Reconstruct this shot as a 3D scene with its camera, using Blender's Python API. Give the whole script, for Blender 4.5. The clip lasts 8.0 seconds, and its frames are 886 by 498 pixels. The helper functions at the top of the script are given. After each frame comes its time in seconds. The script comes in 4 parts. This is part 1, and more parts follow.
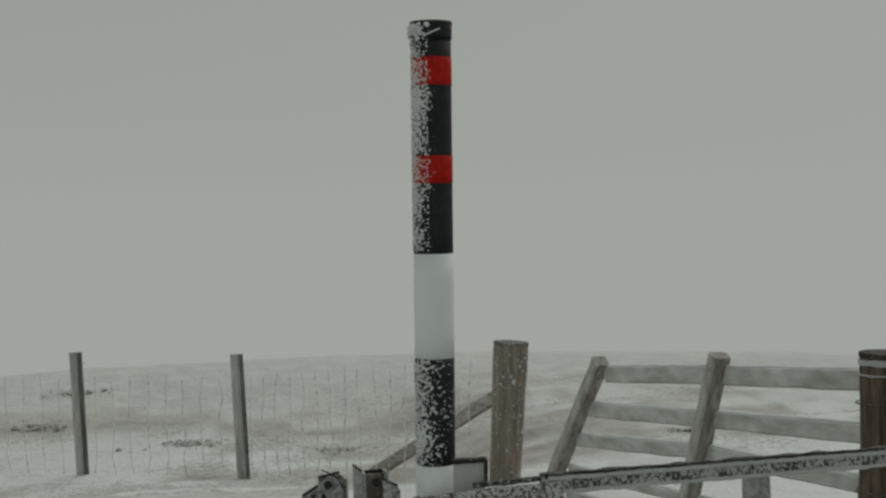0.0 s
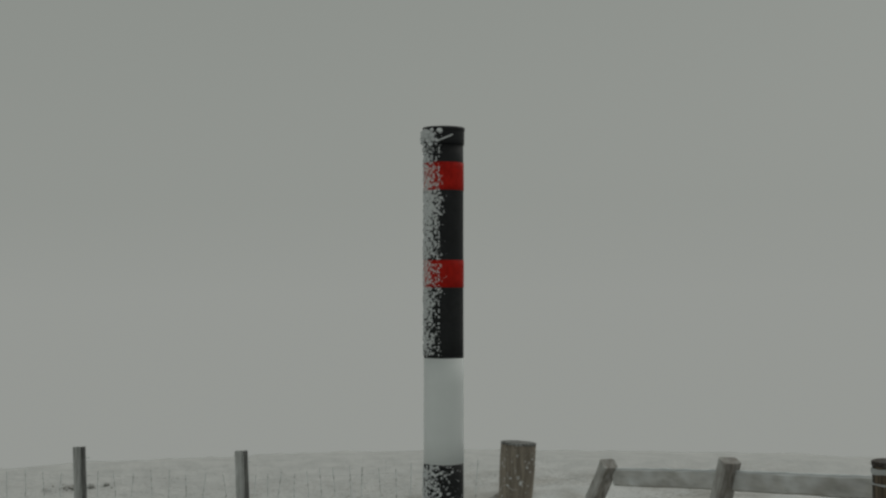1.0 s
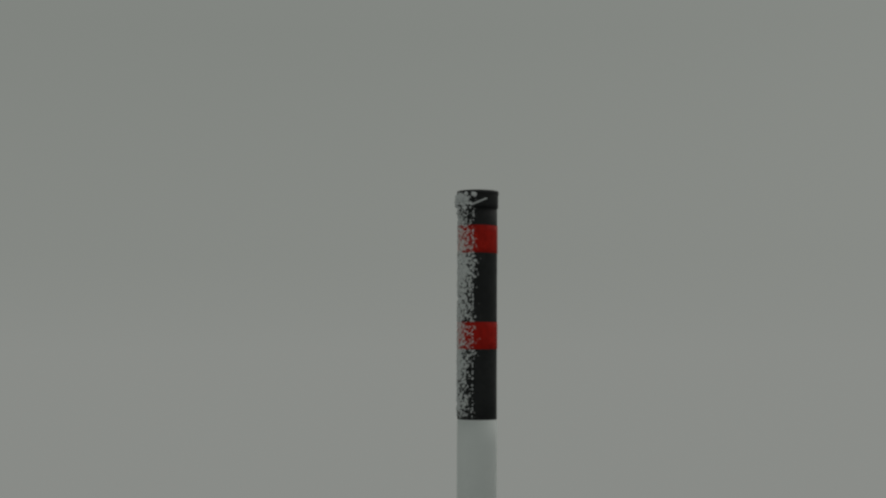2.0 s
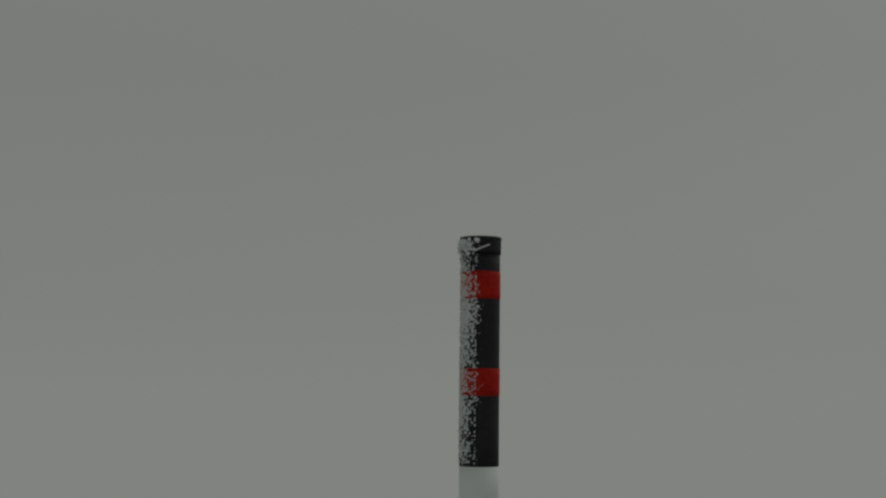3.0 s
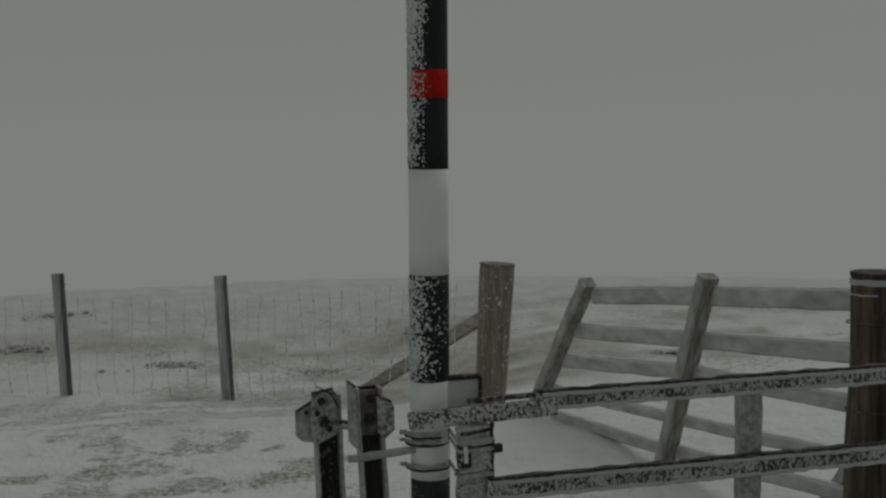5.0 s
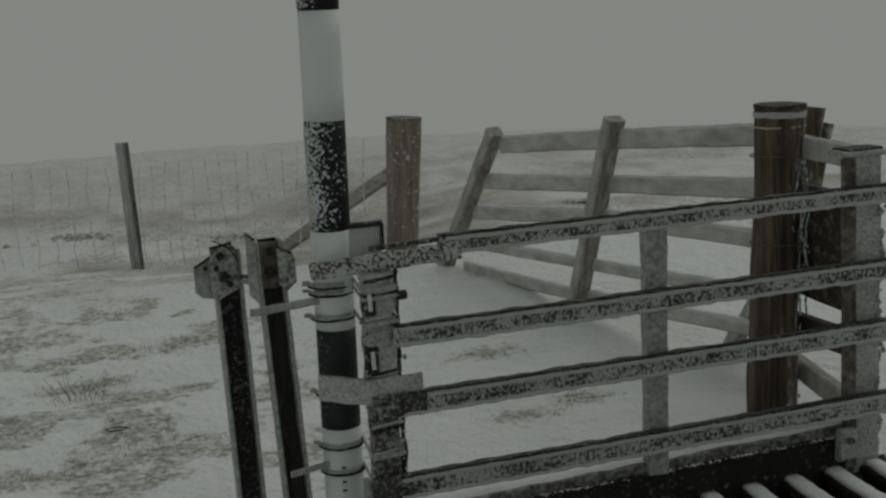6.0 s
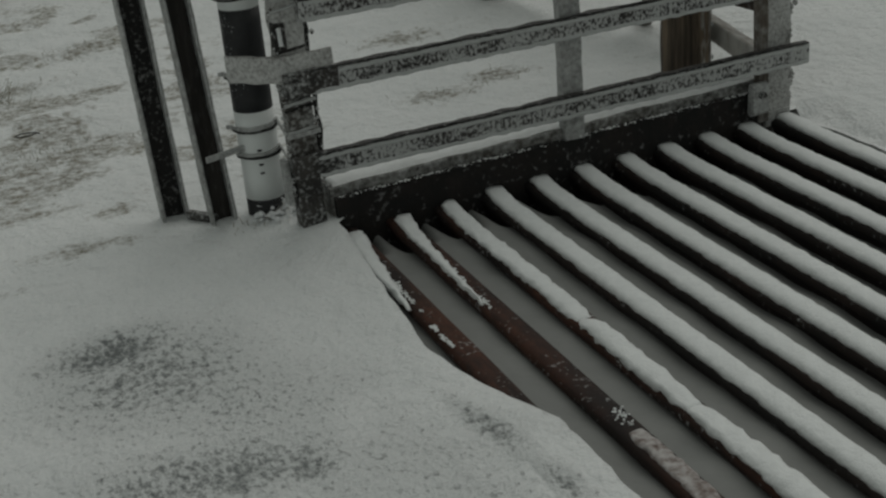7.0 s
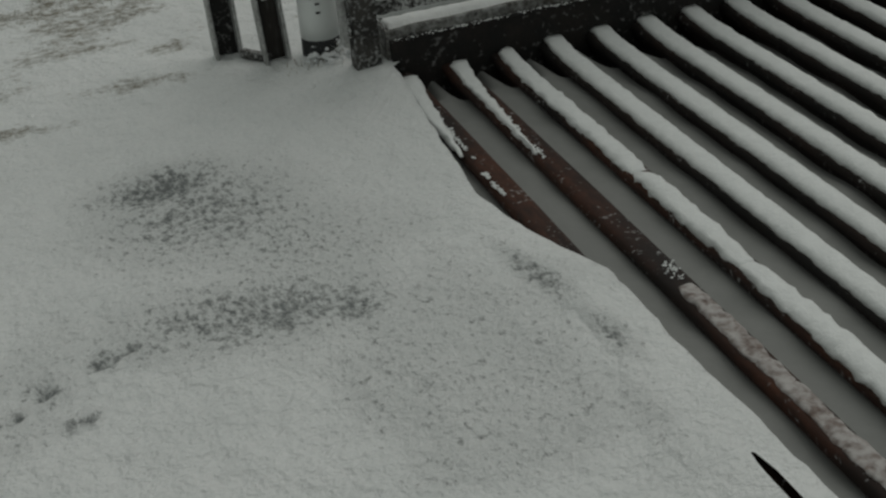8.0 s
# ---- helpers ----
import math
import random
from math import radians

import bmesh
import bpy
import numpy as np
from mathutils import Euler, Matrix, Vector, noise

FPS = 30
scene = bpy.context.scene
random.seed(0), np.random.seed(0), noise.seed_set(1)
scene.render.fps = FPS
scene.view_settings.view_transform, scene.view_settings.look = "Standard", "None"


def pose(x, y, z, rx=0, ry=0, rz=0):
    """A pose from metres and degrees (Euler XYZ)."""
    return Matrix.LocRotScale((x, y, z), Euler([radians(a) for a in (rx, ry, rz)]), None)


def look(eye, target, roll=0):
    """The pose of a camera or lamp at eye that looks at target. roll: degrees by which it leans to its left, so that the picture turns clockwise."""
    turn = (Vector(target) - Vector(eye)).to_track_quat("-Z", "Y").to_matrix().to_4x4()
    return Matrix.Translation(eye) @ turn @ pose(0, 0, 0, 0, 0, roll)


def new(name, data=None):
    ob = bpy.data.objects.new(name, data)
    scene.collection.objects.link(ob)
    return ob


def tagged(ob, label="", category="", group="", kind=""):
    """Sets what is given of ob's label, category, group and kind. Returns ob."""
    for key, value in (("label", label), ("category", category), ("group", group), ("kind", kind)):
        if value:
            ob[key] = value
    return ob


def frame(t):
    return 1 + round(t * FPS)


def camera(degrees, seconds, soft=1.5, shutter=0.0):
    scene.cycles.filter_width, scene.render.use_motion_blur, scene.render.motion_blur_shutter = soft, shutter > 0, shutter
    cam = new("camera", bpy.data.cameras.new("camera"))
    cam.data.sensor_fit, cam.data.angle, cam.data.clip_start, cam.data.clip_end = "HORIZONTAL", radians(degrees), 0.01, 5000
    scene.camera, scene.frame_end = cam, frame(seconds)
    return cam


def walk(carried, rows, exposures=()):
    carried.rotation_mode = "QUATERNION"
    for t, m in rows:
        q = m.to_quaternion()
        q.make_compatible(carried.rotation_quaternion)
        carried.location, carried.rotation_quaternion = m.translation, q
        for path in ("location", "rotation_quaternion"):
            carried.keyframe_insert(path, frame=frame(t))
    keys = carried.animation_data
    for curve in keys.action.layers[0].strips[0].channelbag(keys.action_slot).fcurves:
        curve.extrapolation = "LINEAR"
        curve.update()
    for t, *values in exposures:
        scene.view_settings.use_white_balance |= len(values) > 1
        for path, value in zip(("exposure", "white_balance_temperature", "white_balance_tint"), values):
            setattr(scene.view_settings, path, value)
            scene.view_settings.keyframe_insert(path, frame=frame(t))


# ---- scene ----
cam = camera(38.03, 8.0, soft=2.4)
PATH = [
    (0, pose(-1.188, -3.869, 1.927, 87.781, 1.296, -14.230)),
    (0.5, pose(-1.196, -3.880, 1.938, 89.517, 1.139, -14.004)),
    (1, pose(-1.203, -3.867, 1.964, 91.934, 0.648, -13.956)),
    (1.5, pose(-1.228, -3.877, 1.970, 92.649, 0.544, -13.325)),
    (1.7, pose(-1.247, -3.892, 1.983, 93.411, 0.258, -12.983)),
    (2.8, pose(-1.261, -3.917, 1.989, 96.068, 0.243, -13.226)),
    (3.0, pose(-1.260, -3.907, 1.990, 96.377, -0.027, -12.979)),
    (3.5, pose(-1.259, -3.891, 1.988, 96.116, 0.205, -12.604)),
    (4, pose(-1.264, -3.896, 1.977, 92.981, 0.781, -12.616)),
    (4.5, pose(-1.258, -3.843, 1.929, 88.192, 0.384, -13.094)),
    (4.7, pose(-1.254, -3.842, 1.918, 86.508, 0.603, -13.814)),
    (5.8, pose(-1.156, -3.733, 1.819, 79.924, 1.978, -18.705)),
    (6, pose(-1.151, -3.743, 1.812, 78.320, 2.785, -19.171)),
    (6.3, pose(-1.142, -3.723, 1.752, 74.720, 3.854, -20.870)),
    (6.5, pose(-1.128, -3.753, 1.729, 71.384, 3.983, -22.006)),
    (7, pose(-1.127, -3.738, 1.667, 65.303, 5.087, -23.552)),
    (7.5, pose(-1.127, -3.707, 1.645, 61.234, 4.641, -20.268)),
    (8, pose(-1.116, -3.717, 1.614, 59.305, 4.224, -20.376)),
]
EXPOSURES = [(0.0, -0.02), (0.5, -0.14), (1.0, -0.28), (1.7, -0.45), (2.8, -0.70), (4.0, -0.76), (4.5, -0.82), (4.7, -0.83), (5.8, -0.71), (6.5, -0.55), (7.2, -0.45), (8.0, -0.37)]
walk(cam, PATH, EXPOSURES)

# ---------------------------------------------------------------- light
world = bpy.data.worlds.new("fog_sky")
scene.world = world
world.use_nodes = True
wn, wl = world.node_tree.nodes, world.node_tree.links
wn.clear()
sky = wn.new("ShaderNodeTexSky")
sky.sky_type = "NISHITA"
sky.sun_disc = False
sky.sun_elevation, sky.sun_rotation = radians(38), radians(60)
sky.air_density, sky.dust_density = 2.0, 6.0
sky_grey = wn.new("ShaderNodeHueSaturation")
sky_grey.inputs["Saturation"].default_value = 0.12
sky_bg = wn.new("ShaderNodeBackground")
sky_bg.inputs["Strength"].default_value = 0.05
wl.new(sky.outputs[0], sky_grey.inputs["Color"])
wl.new(sky_grey.outputs[0], sky_bg.inputs["Color"])
coord = wn.new("ShaderNodeTexCoord")
split = wn.new("ShaderNodeSeparateXYZ")
ramp = wn.new("ShaderNodeValToRGB")
ramp.color_ramp.elements[0].position, ramp.color_ramp.elements[0].color = 0.0, (0.385, 0.400, 0.376, 1)
ramp.color_ramp.elements[1].position, ramp.color_ramp.elements[1].color = 1.0, (0.37, 0.395, 0.375, 1)
low = ramp.color_ramp.elements.new(0.07)
low.color = (0.352, 0.370, 0.345, 1)
mid = ramp.color_ramp.elements.new(0.24)
mid.color = (0.322, 0.342, 0.316, 1)
fog_bg = wn.new("ShaderNodeBackground")
fog_bg.inputs["Strength"].default_value = 1.0
wl.new(coord.outputs["Generated"], split.inputs[0])
wl.new(split.outputs["Z"], ramp.inputs[0])
wl.new(ramp.outputs[0], fog_bg.inputs["Color"])
both = wn.new("ShaderNodeMixShader")
both.inputs[0].default_value = 0.93
wo = wn.new("ShaderNodeOutputWorld")
wl.new(sky_bg.outputs[0], both.inputs[1])
wl.new(fog_bg.outputs[0], both.inputs[2])
wl.new(both.outputs[0], wo.inputs["Surface"])
sun = new("sun", bpy.data.lights.new("sun", "SUN"))
sun.data.energy, sun.data.angle, sun.data.color = 0.7, radians(60), (1.0, 0.985, 0.93)
sun.matrix_world = look((6, 4, 9), (0, 0, 0))


# ---------------------------------------------------------------- materials
def nodes_of(name):
    m = bpy.data.materials.new(name)
    m.use_nodes = True
    nt = m.node_tree
    return m, nt, nt.nodes["Principled BSDF"]


def link(nt, a, b):
    nt.links.new(a, b)


def put(nt, kind, **values):
    n = nt.nodes.new(kind)
    for key, value in values.items():
        n.inputs[key.replace("_", " ")].default_value = value
    return n


def place(nt, stretch=(1, 1, 1), vary=False):
    c = nt.nodes.new("ShaderNodeTexCoord")
    m = nt.nodes.new("ShaderNodeMapping")
    m.inputs["Scale"].default_value = stretch
    link(nt, c.outputs["Object"], m.inputs["Vector"])
    if vary:
        info = nt.nodes.new("ShaderNodeObjectInfo")
        k = nt.nodes.new("ShaderNodeMath")
        k.operation = "MULTIPLY"
        k.inputs[1].default_value = 37.0
        link(nt, info.outputs["Random"], k.inputs[0])
        link(nt, k.outputs[0], m.inputs["Location"])
    return m.outputs[0]


def grain(nt, vec, scale, detail=4.0, rough=0.6):
    n = put(nt, "ShaderNodeTexNoise", Scale=scale, Detail=detail, Roughness=rough)
    link(nt, vec, n.inputs["Vector"])
    return n.outputs["Fac"]


def step(nt, value, lo, hi, to0=0.0, to1=1.0):
    n = nt.nodes.new("ShaderNodeMapRange")
    n.interpolation_type = "SMOOTHSTEP"
    for key, val in (("From Min", lo), ("From Max", hi), ("To Min", to0), ("To Max", to1)):
        n.inputs[key].default_value = val
    link(nt, value, n.inputs["Value"])
    return n.outputs[0]


def calc(nt, op, a, b):
    n = nt.nodes.new("ShaderNodeMath")
    n.operation = op
    for i, s in enumerate((a, b)):
        if isinstance(s, (int, float)):
            n.inputs[i].default_value = s
        else:
            link(nt, s, n.inputs[i])
    return n.outputs[0]


def blend(nt, fac, a, b):
    n = nt.nodes.new("ShaderNodeMix")
    n.data_type = "RGBA"
    for sock, s in ((n.inputs["Factor"], fac), (n.inputs["A"], a), (n.inputs["B"], b)):
        if isinstance(s, tuple):
            sock.default_value = (*s, 1)
        elif isinstance(s, float):
            sock.default_value = s
        else:
            link(nt, s, sock)
    return n.outputs["Result"]


def bump(nt, shader, height, strength, distance):
    n = put(nt, "ShaderNodeBump", Strength=strength, Distance=distance)
    link(nt, height, n.inputs["Height"])
    link(nt, n.outputs[0], shader.inputs["Normal"])


def toward(nt, way):
    g = nt.nodes.new("ShaderNodeNewGeometry")
    d = nt.nodes.new("ShaderNodeVectorMath")
    d.operation = "DOT_PRODUCT"
    d.inputs[1].default_value = way
    link(nt, g.outputs["Normal"], d.inputs[0])
    return d.outputs["Value"]


RIME = (0.74, 0.76, 0.76)
WIND = (-0.98, -0.20, 0.05)


def frosted(name, dark, light, amount, rough=0.6, metal=0.0, stretch=(1, 1, 1), coarse=9.0, fine=70.0, speck=45.0,
            way=None, pull=0.0, relief=0.004, vary=False, edge=0.06, rime=None, gloss=0.5, drag=(1, 1, 1)):
    """A weathered base with rime in specks over it. amount: share of rime; way, pull: the side that gets more of it."""
    m, nt, sh = nodes_of(name)
    vec = place(nt, stretch, vary)
    plain = place(nt, drag, vary)
    big, small = grain(nt, vec, coarse), grain(nt, vec, fine, 3.0)
    base = blend(nt, step(nt, big, 0.35, 0.68), dark, light)
    base = blend(nt, step(nt, small, 0.3, 0.75, 0.0, 0.55), base, tuple(c * (0.45 if max(dark) < 0.5 else 0.95) for c in dark))
    ice = calc(nt, "ADD", calc(nt, "MULTIPLY", grain(nt, plain, speck, 2.0, 0.5), 0.65), calc(nt, "MULTIPLY", grain(nt, plain, 7.0, 3.0), 0.35))
    if way:
        ice = calc(nt, "ADD", ice, calc(nt, "MULTIPLY", toward(nt, way), pull))
    t = 0.5 + (0.5 - amount) * 0.5
    mask = step(nt, ice, t - edge, t + edge)
    col = blend(nt, mask, base, rime or RIME)
    link(nt, col, sh.inputs["Base Color"])
    sh.inputs["Specular IOR Level"].default_value = gloss
    link(nt, step(nt, mask, 0, 1, rough, 0.75), sh.inputs["Roughness"])
    if metal:
        link(nt, step(nt, mask, 0, 1, metal, 0.0), sh.inputs["Metallic"])
    bump(nt, sh, calc(nt, "ADD", calc(nt, "MULTIPLY", mask, 0.8), calc(nt, "MULTIPLY", small, 0.4)), 0.7, relief)
    return m


steel_rime = frosted("rimed_galvanised_steel", (0.13, 0.122, 0.11), (0.26, 0.25, 0.235), 0.60, 0.6, 0.2, speck=95.0, way=(0, 0, -1.0), pull=0.18, edge=0.32, rime=(0.58, 0.59, 0.58))
rail_mat = frosted("rail_steel_mottled_rime", (0.018, 0.016, 0.015), (0.07, 0.064, 0.06), 0.525, 0.6, 0.2, stretch=(1, 1, 1), speck=82.0, way=(0, 0, -1.0), pull=0.40, edge=0.10, rime=(0.45, 0.46, 0.455), drag=(1.2, 1, 0.9))
steel_dark = frosted("dark_steel_little_rime", (0.02, 0.019, 0.018), (0.06, 0.055, 0.05), 0.36, 0.6, 0.3, speck=70.0, relief=0.003, edge=0.12, rime=(0.36, 0.37, 0.365))
steel_grey = frosted("grey_galvanised_steel", (0.17, 0.17, 0.163), (0.30, 0.30, 0.29), 0.5, 0.6, 0.2, speck=60.0, edge=0.30, rime=(0.50, 0.515, 0.51))
stained_plate = frosted("stained_galvanised_plate", (0.035, 0.029, 0.024), (0.28, 0.275, 0.265), 0.54, 0.65, 0.1, coarse=22.0, speck=55.0, edge=0.14, rime=(0.46, 0.47, 0.46))
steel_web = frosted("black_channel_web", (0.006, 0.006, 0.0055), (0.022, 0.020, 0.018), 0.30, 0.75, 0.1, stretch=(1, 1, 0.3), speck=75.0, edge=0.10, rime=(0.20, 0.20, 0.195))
strap_mat = frosted("rusty_clamp_strap", (0.035, 0.024, 0.019), (0.11, 0.085, 0.07), 0.54, 0.6, 0.2, speck=100.0, edge=0.08, rime=(0.50, 0.515, 0.51))
plate_mat = frosted("bitumen_black_plate", (0.005, 0.0047, 0.0043), (0.016, 0.012, 0.010), 0.20, 0.85, speck=45.0, edge=0.10, rime=(0.22, 0.22, 0.22))
sleeper_mat = frosted("frosted_kerb_timber", (0.035, 0.031, 0.026), (0.10, 0.092, 0.078), 0.40, 0.8, stretch=(0.3, 2, 2), speck=55.0, edge=0.26, rime=(0.40, 0.41, 0.40))
dark_mottle = frosted("dark_mottled_steel", (0.018, 0.015, 0.013), (0.07, 0.06, 0.05), 0.44, 0.65, 0.2, speck=70.0, edge=0.14, rime=(0.34, 0.345, 0.335))
# Darker copy of rust_mat: shadow between the capped bars put into the colour
shaded_bar = frosted("shaded_dark_grid_bar", (0.008, 0.006, 0.005), (0.028, 0.014, 0.010), 0.08, 0.75, 0.1, stretch=(1, 0.35, 1), coarse=7.0, speck=60.0, vary=True, edge=0.12)
rust_mat = frosted("rusted_grid_bar", (0.012, 0.0060, 0.0045), (0.078, 0.025, 0.011), 0.12, 0.8, 0.1, stretch=(1, 0.35, 1), coarse=5.0, speck=70.0, vary=True, edge=0.12)
thin_frost = frosted("thin_rusty_frost", (0.10, 0.055, 0.040), (0.24, 0.19, 0.168), 0.56, 0.85, speck=50.0, edge=0.2, rime=(0.46, 0.44, 0.43))
# Wood base lightened: fog in front of the post put into its colour
wood_post = frosted("rimed_round_post_wood", (0.19, 0.16, 0.125), (0.34, 0.295, 0.24), 0.20, 0.85, stretch=(6, 6, 0.4), coarse=5.0, fine=22.0, speck=36.0, relief=0.006, edge=0.10)
wood_dark = frosted("wet_dark_post_wood", (0.035, 0.025, 0.017), (0.19, 0.142, 0.096), 0.27, 0.8, stretch=(7, 7, 0.4), coarse=4.0, fine=18.0, speck=30.0, way=(1, 0.2, 0), pull=0.13, relief=0.010, edge=0.12, rime=(0.42, 0.42, 0.40), drag=(1, 1, 0.35))
wood_rail = frosted("frosted_rail_wood", (0.29, 0.265, 0.23), (0.46, 0.435, 0.39), 0.44, 0.85, stretch=(3, 0.3, 2.5), coarse=4.0, fine=20.0, speck=18.0, way=(0, 0, 1), pull=0.34, edge=0.45, drag=(2, 0.25, 0.8))
wood_upright = frosted("frosted_upright_wood", (0.105, 0.082, 0.062), (0.25, 0.215, 0.178), 0.37, 0.85, stretch=(8, 4, 0.6), coarse=4.0, fine=20.0, speck=20.0, way=(-1, 0, 0.4), pull=0.16, edge=0.42, rime=(0.54, 0.54, 0.52), drag=(2.2, 0.8, 0.5))
wood_brace = frosted("brown_brace_wood", (0.20, 0.165, 0.13), (0.36, 0.315, 0.265), 0.38, 0.85, stretch=(6, 0.8, 6), coarse=4.0, fine=20.0, speck=18.0, way=(0, 0, 1), pull=0.30, edge=0.4, rime=(0.56, 0.56, 0.54), drag=(2, 0.3, 2))
twine_mat = frosted("green_baler_twine", (0.06, 0.13, 0.12), (0.16, 0.23, 0.21), 0.52, 0.8, speck=90.0, edge=0.1)
wood_board = frosted("dark_brown_board", (0.022, 0.015, 0.011), (0.06, 0.042, 0.030), 0.12, 0.8, stretch=(1, 1, 4), coarse=5.0, speck=30.0, edge=0.2, rime=(0.3, 0.29, 0.27))
post_metal = frosted("angle_post_steel", (0.29, 0.295, 0.28), (0.42, 0.425, 0.405), 0.34, 0.6, 0.0, stretch=(3, 3, 0.3), speck=26.0, edge=0.35, drag=(2, 2, 0.2))
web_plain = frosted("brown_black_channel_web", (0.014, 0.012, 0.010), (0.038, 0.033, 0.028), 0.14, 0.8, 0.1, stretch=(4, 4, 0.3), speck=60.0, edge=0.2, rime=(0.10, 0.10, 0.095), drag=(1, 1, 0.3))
strip_mat = frosted("grey_brown_strip", (0.06, 0.048, 0.038), (0.14, 0.118, 0.095), 0.22, 0.8, stretch=(5, 5, 0.6), coarse=5.0, fine=24.0, speck=30.0, edge=0.22, rime=(0.36, 0.36, 0.35))
# Darker copy of post_metal: shade on the post's side put into the colour
shaded_side = frosted("angle_post_shaded_steel", (0.05, 0.052, 0.048), (0.10, 0.103, 0.096), 0.22, 0.6, 0.0, stretch=(3, 3, 0.3), speck=26.0, edge=0.3, rime=(0.3, 0.3, 0.29), drag=(2, 2, 0.2))
# Frosted wire, paled further so its colour carries the fog
wire_mat = frosted("frosted_wire", (0.44, 0.44, 0.42), (0.54, 0.54, 0.52), 0.6, 0.7, speck=30.0)
pole_black = frosted("black_pole_paint", (0.011, 0.012, 0.013), (0.018, 0.019, 0.020), -0.02, 0.6, speck=100.0, way=WIND, pull=0.30, relief=0.004, edge=0.03, rime=(0.60, 0.62, 0.62), gloss=0.25)
pole_low = frosted("black_pole_paint_speckled", (0.011, 0.012, 0.013), (0.018, 0.019, 0.020), 0.34, 0.6, speck=92.0, way=WIND, pull=0.10, relief=0.003, edge=0.04, rime=(0.62, 0.64, 0.64), gloss=0.25)
pole_foot = frosted("black_pole_paint_bare", (0.009, 0.010, 0.012), (0.015, 0.016, 0.018), 0.02, 0.6, speck=120.0, way=WIND, pull=0.12, relief=0.002, edge=0.04, rime=(0.50, 0.52, 0.52))
pole_red = frosted("red_reflective_band", (0.42, 0.012, 0.007), (0.48, 0.016, 0.009), -0.04, 0.65, speck=100.0, way=WIND, pull=0.30, relief=0.004, edge=0.05, rime=(0.60, 0.47, 0.45), gloss=0.1)
pole_white = frosted("white_pole_paint", (0.70, 0.73, 0.72), (0.72, 0.75, 0.74), 0.05, 0.5, coarse=3.0, fine=4.0, relief=0.0008)


def snow_paint(name, colour=(0.80, 0.82, 0.815), relief=0.006, scale=42.0):
    m, nt, sh = nodes_of(name)
    vec = place(nt)
    fine, mid_ = grain(nt, vec, scale * 4, 4.0), grain(nt, vec, scale, 4.0)
    col = blend(nt, step(nt, mid_, 0.3, 0.7), tuple(c * 0.92 for c in colour), colour)
    link(nt, col, sh.inputs["Base Color"])
    sh.inputs["Roughness"].default_value = 0.7
    bump(nt, sh, calc(nt, "ADD", mid_, calc(nt, "MULTIPLY", fine, 0.5)), 0.5, relief)
    return m


ridge_mat = snow_paint("rail_rime", (0.46, 0.475, 0.47), 0.004, 60.0)
cap_snow = snow_paint("bar_snow", relief=0.012, scale=34.0)
rime_mat = snow_paint("rime_ice", (0.66, 0.68, 0.685), 0.003, 90.0)


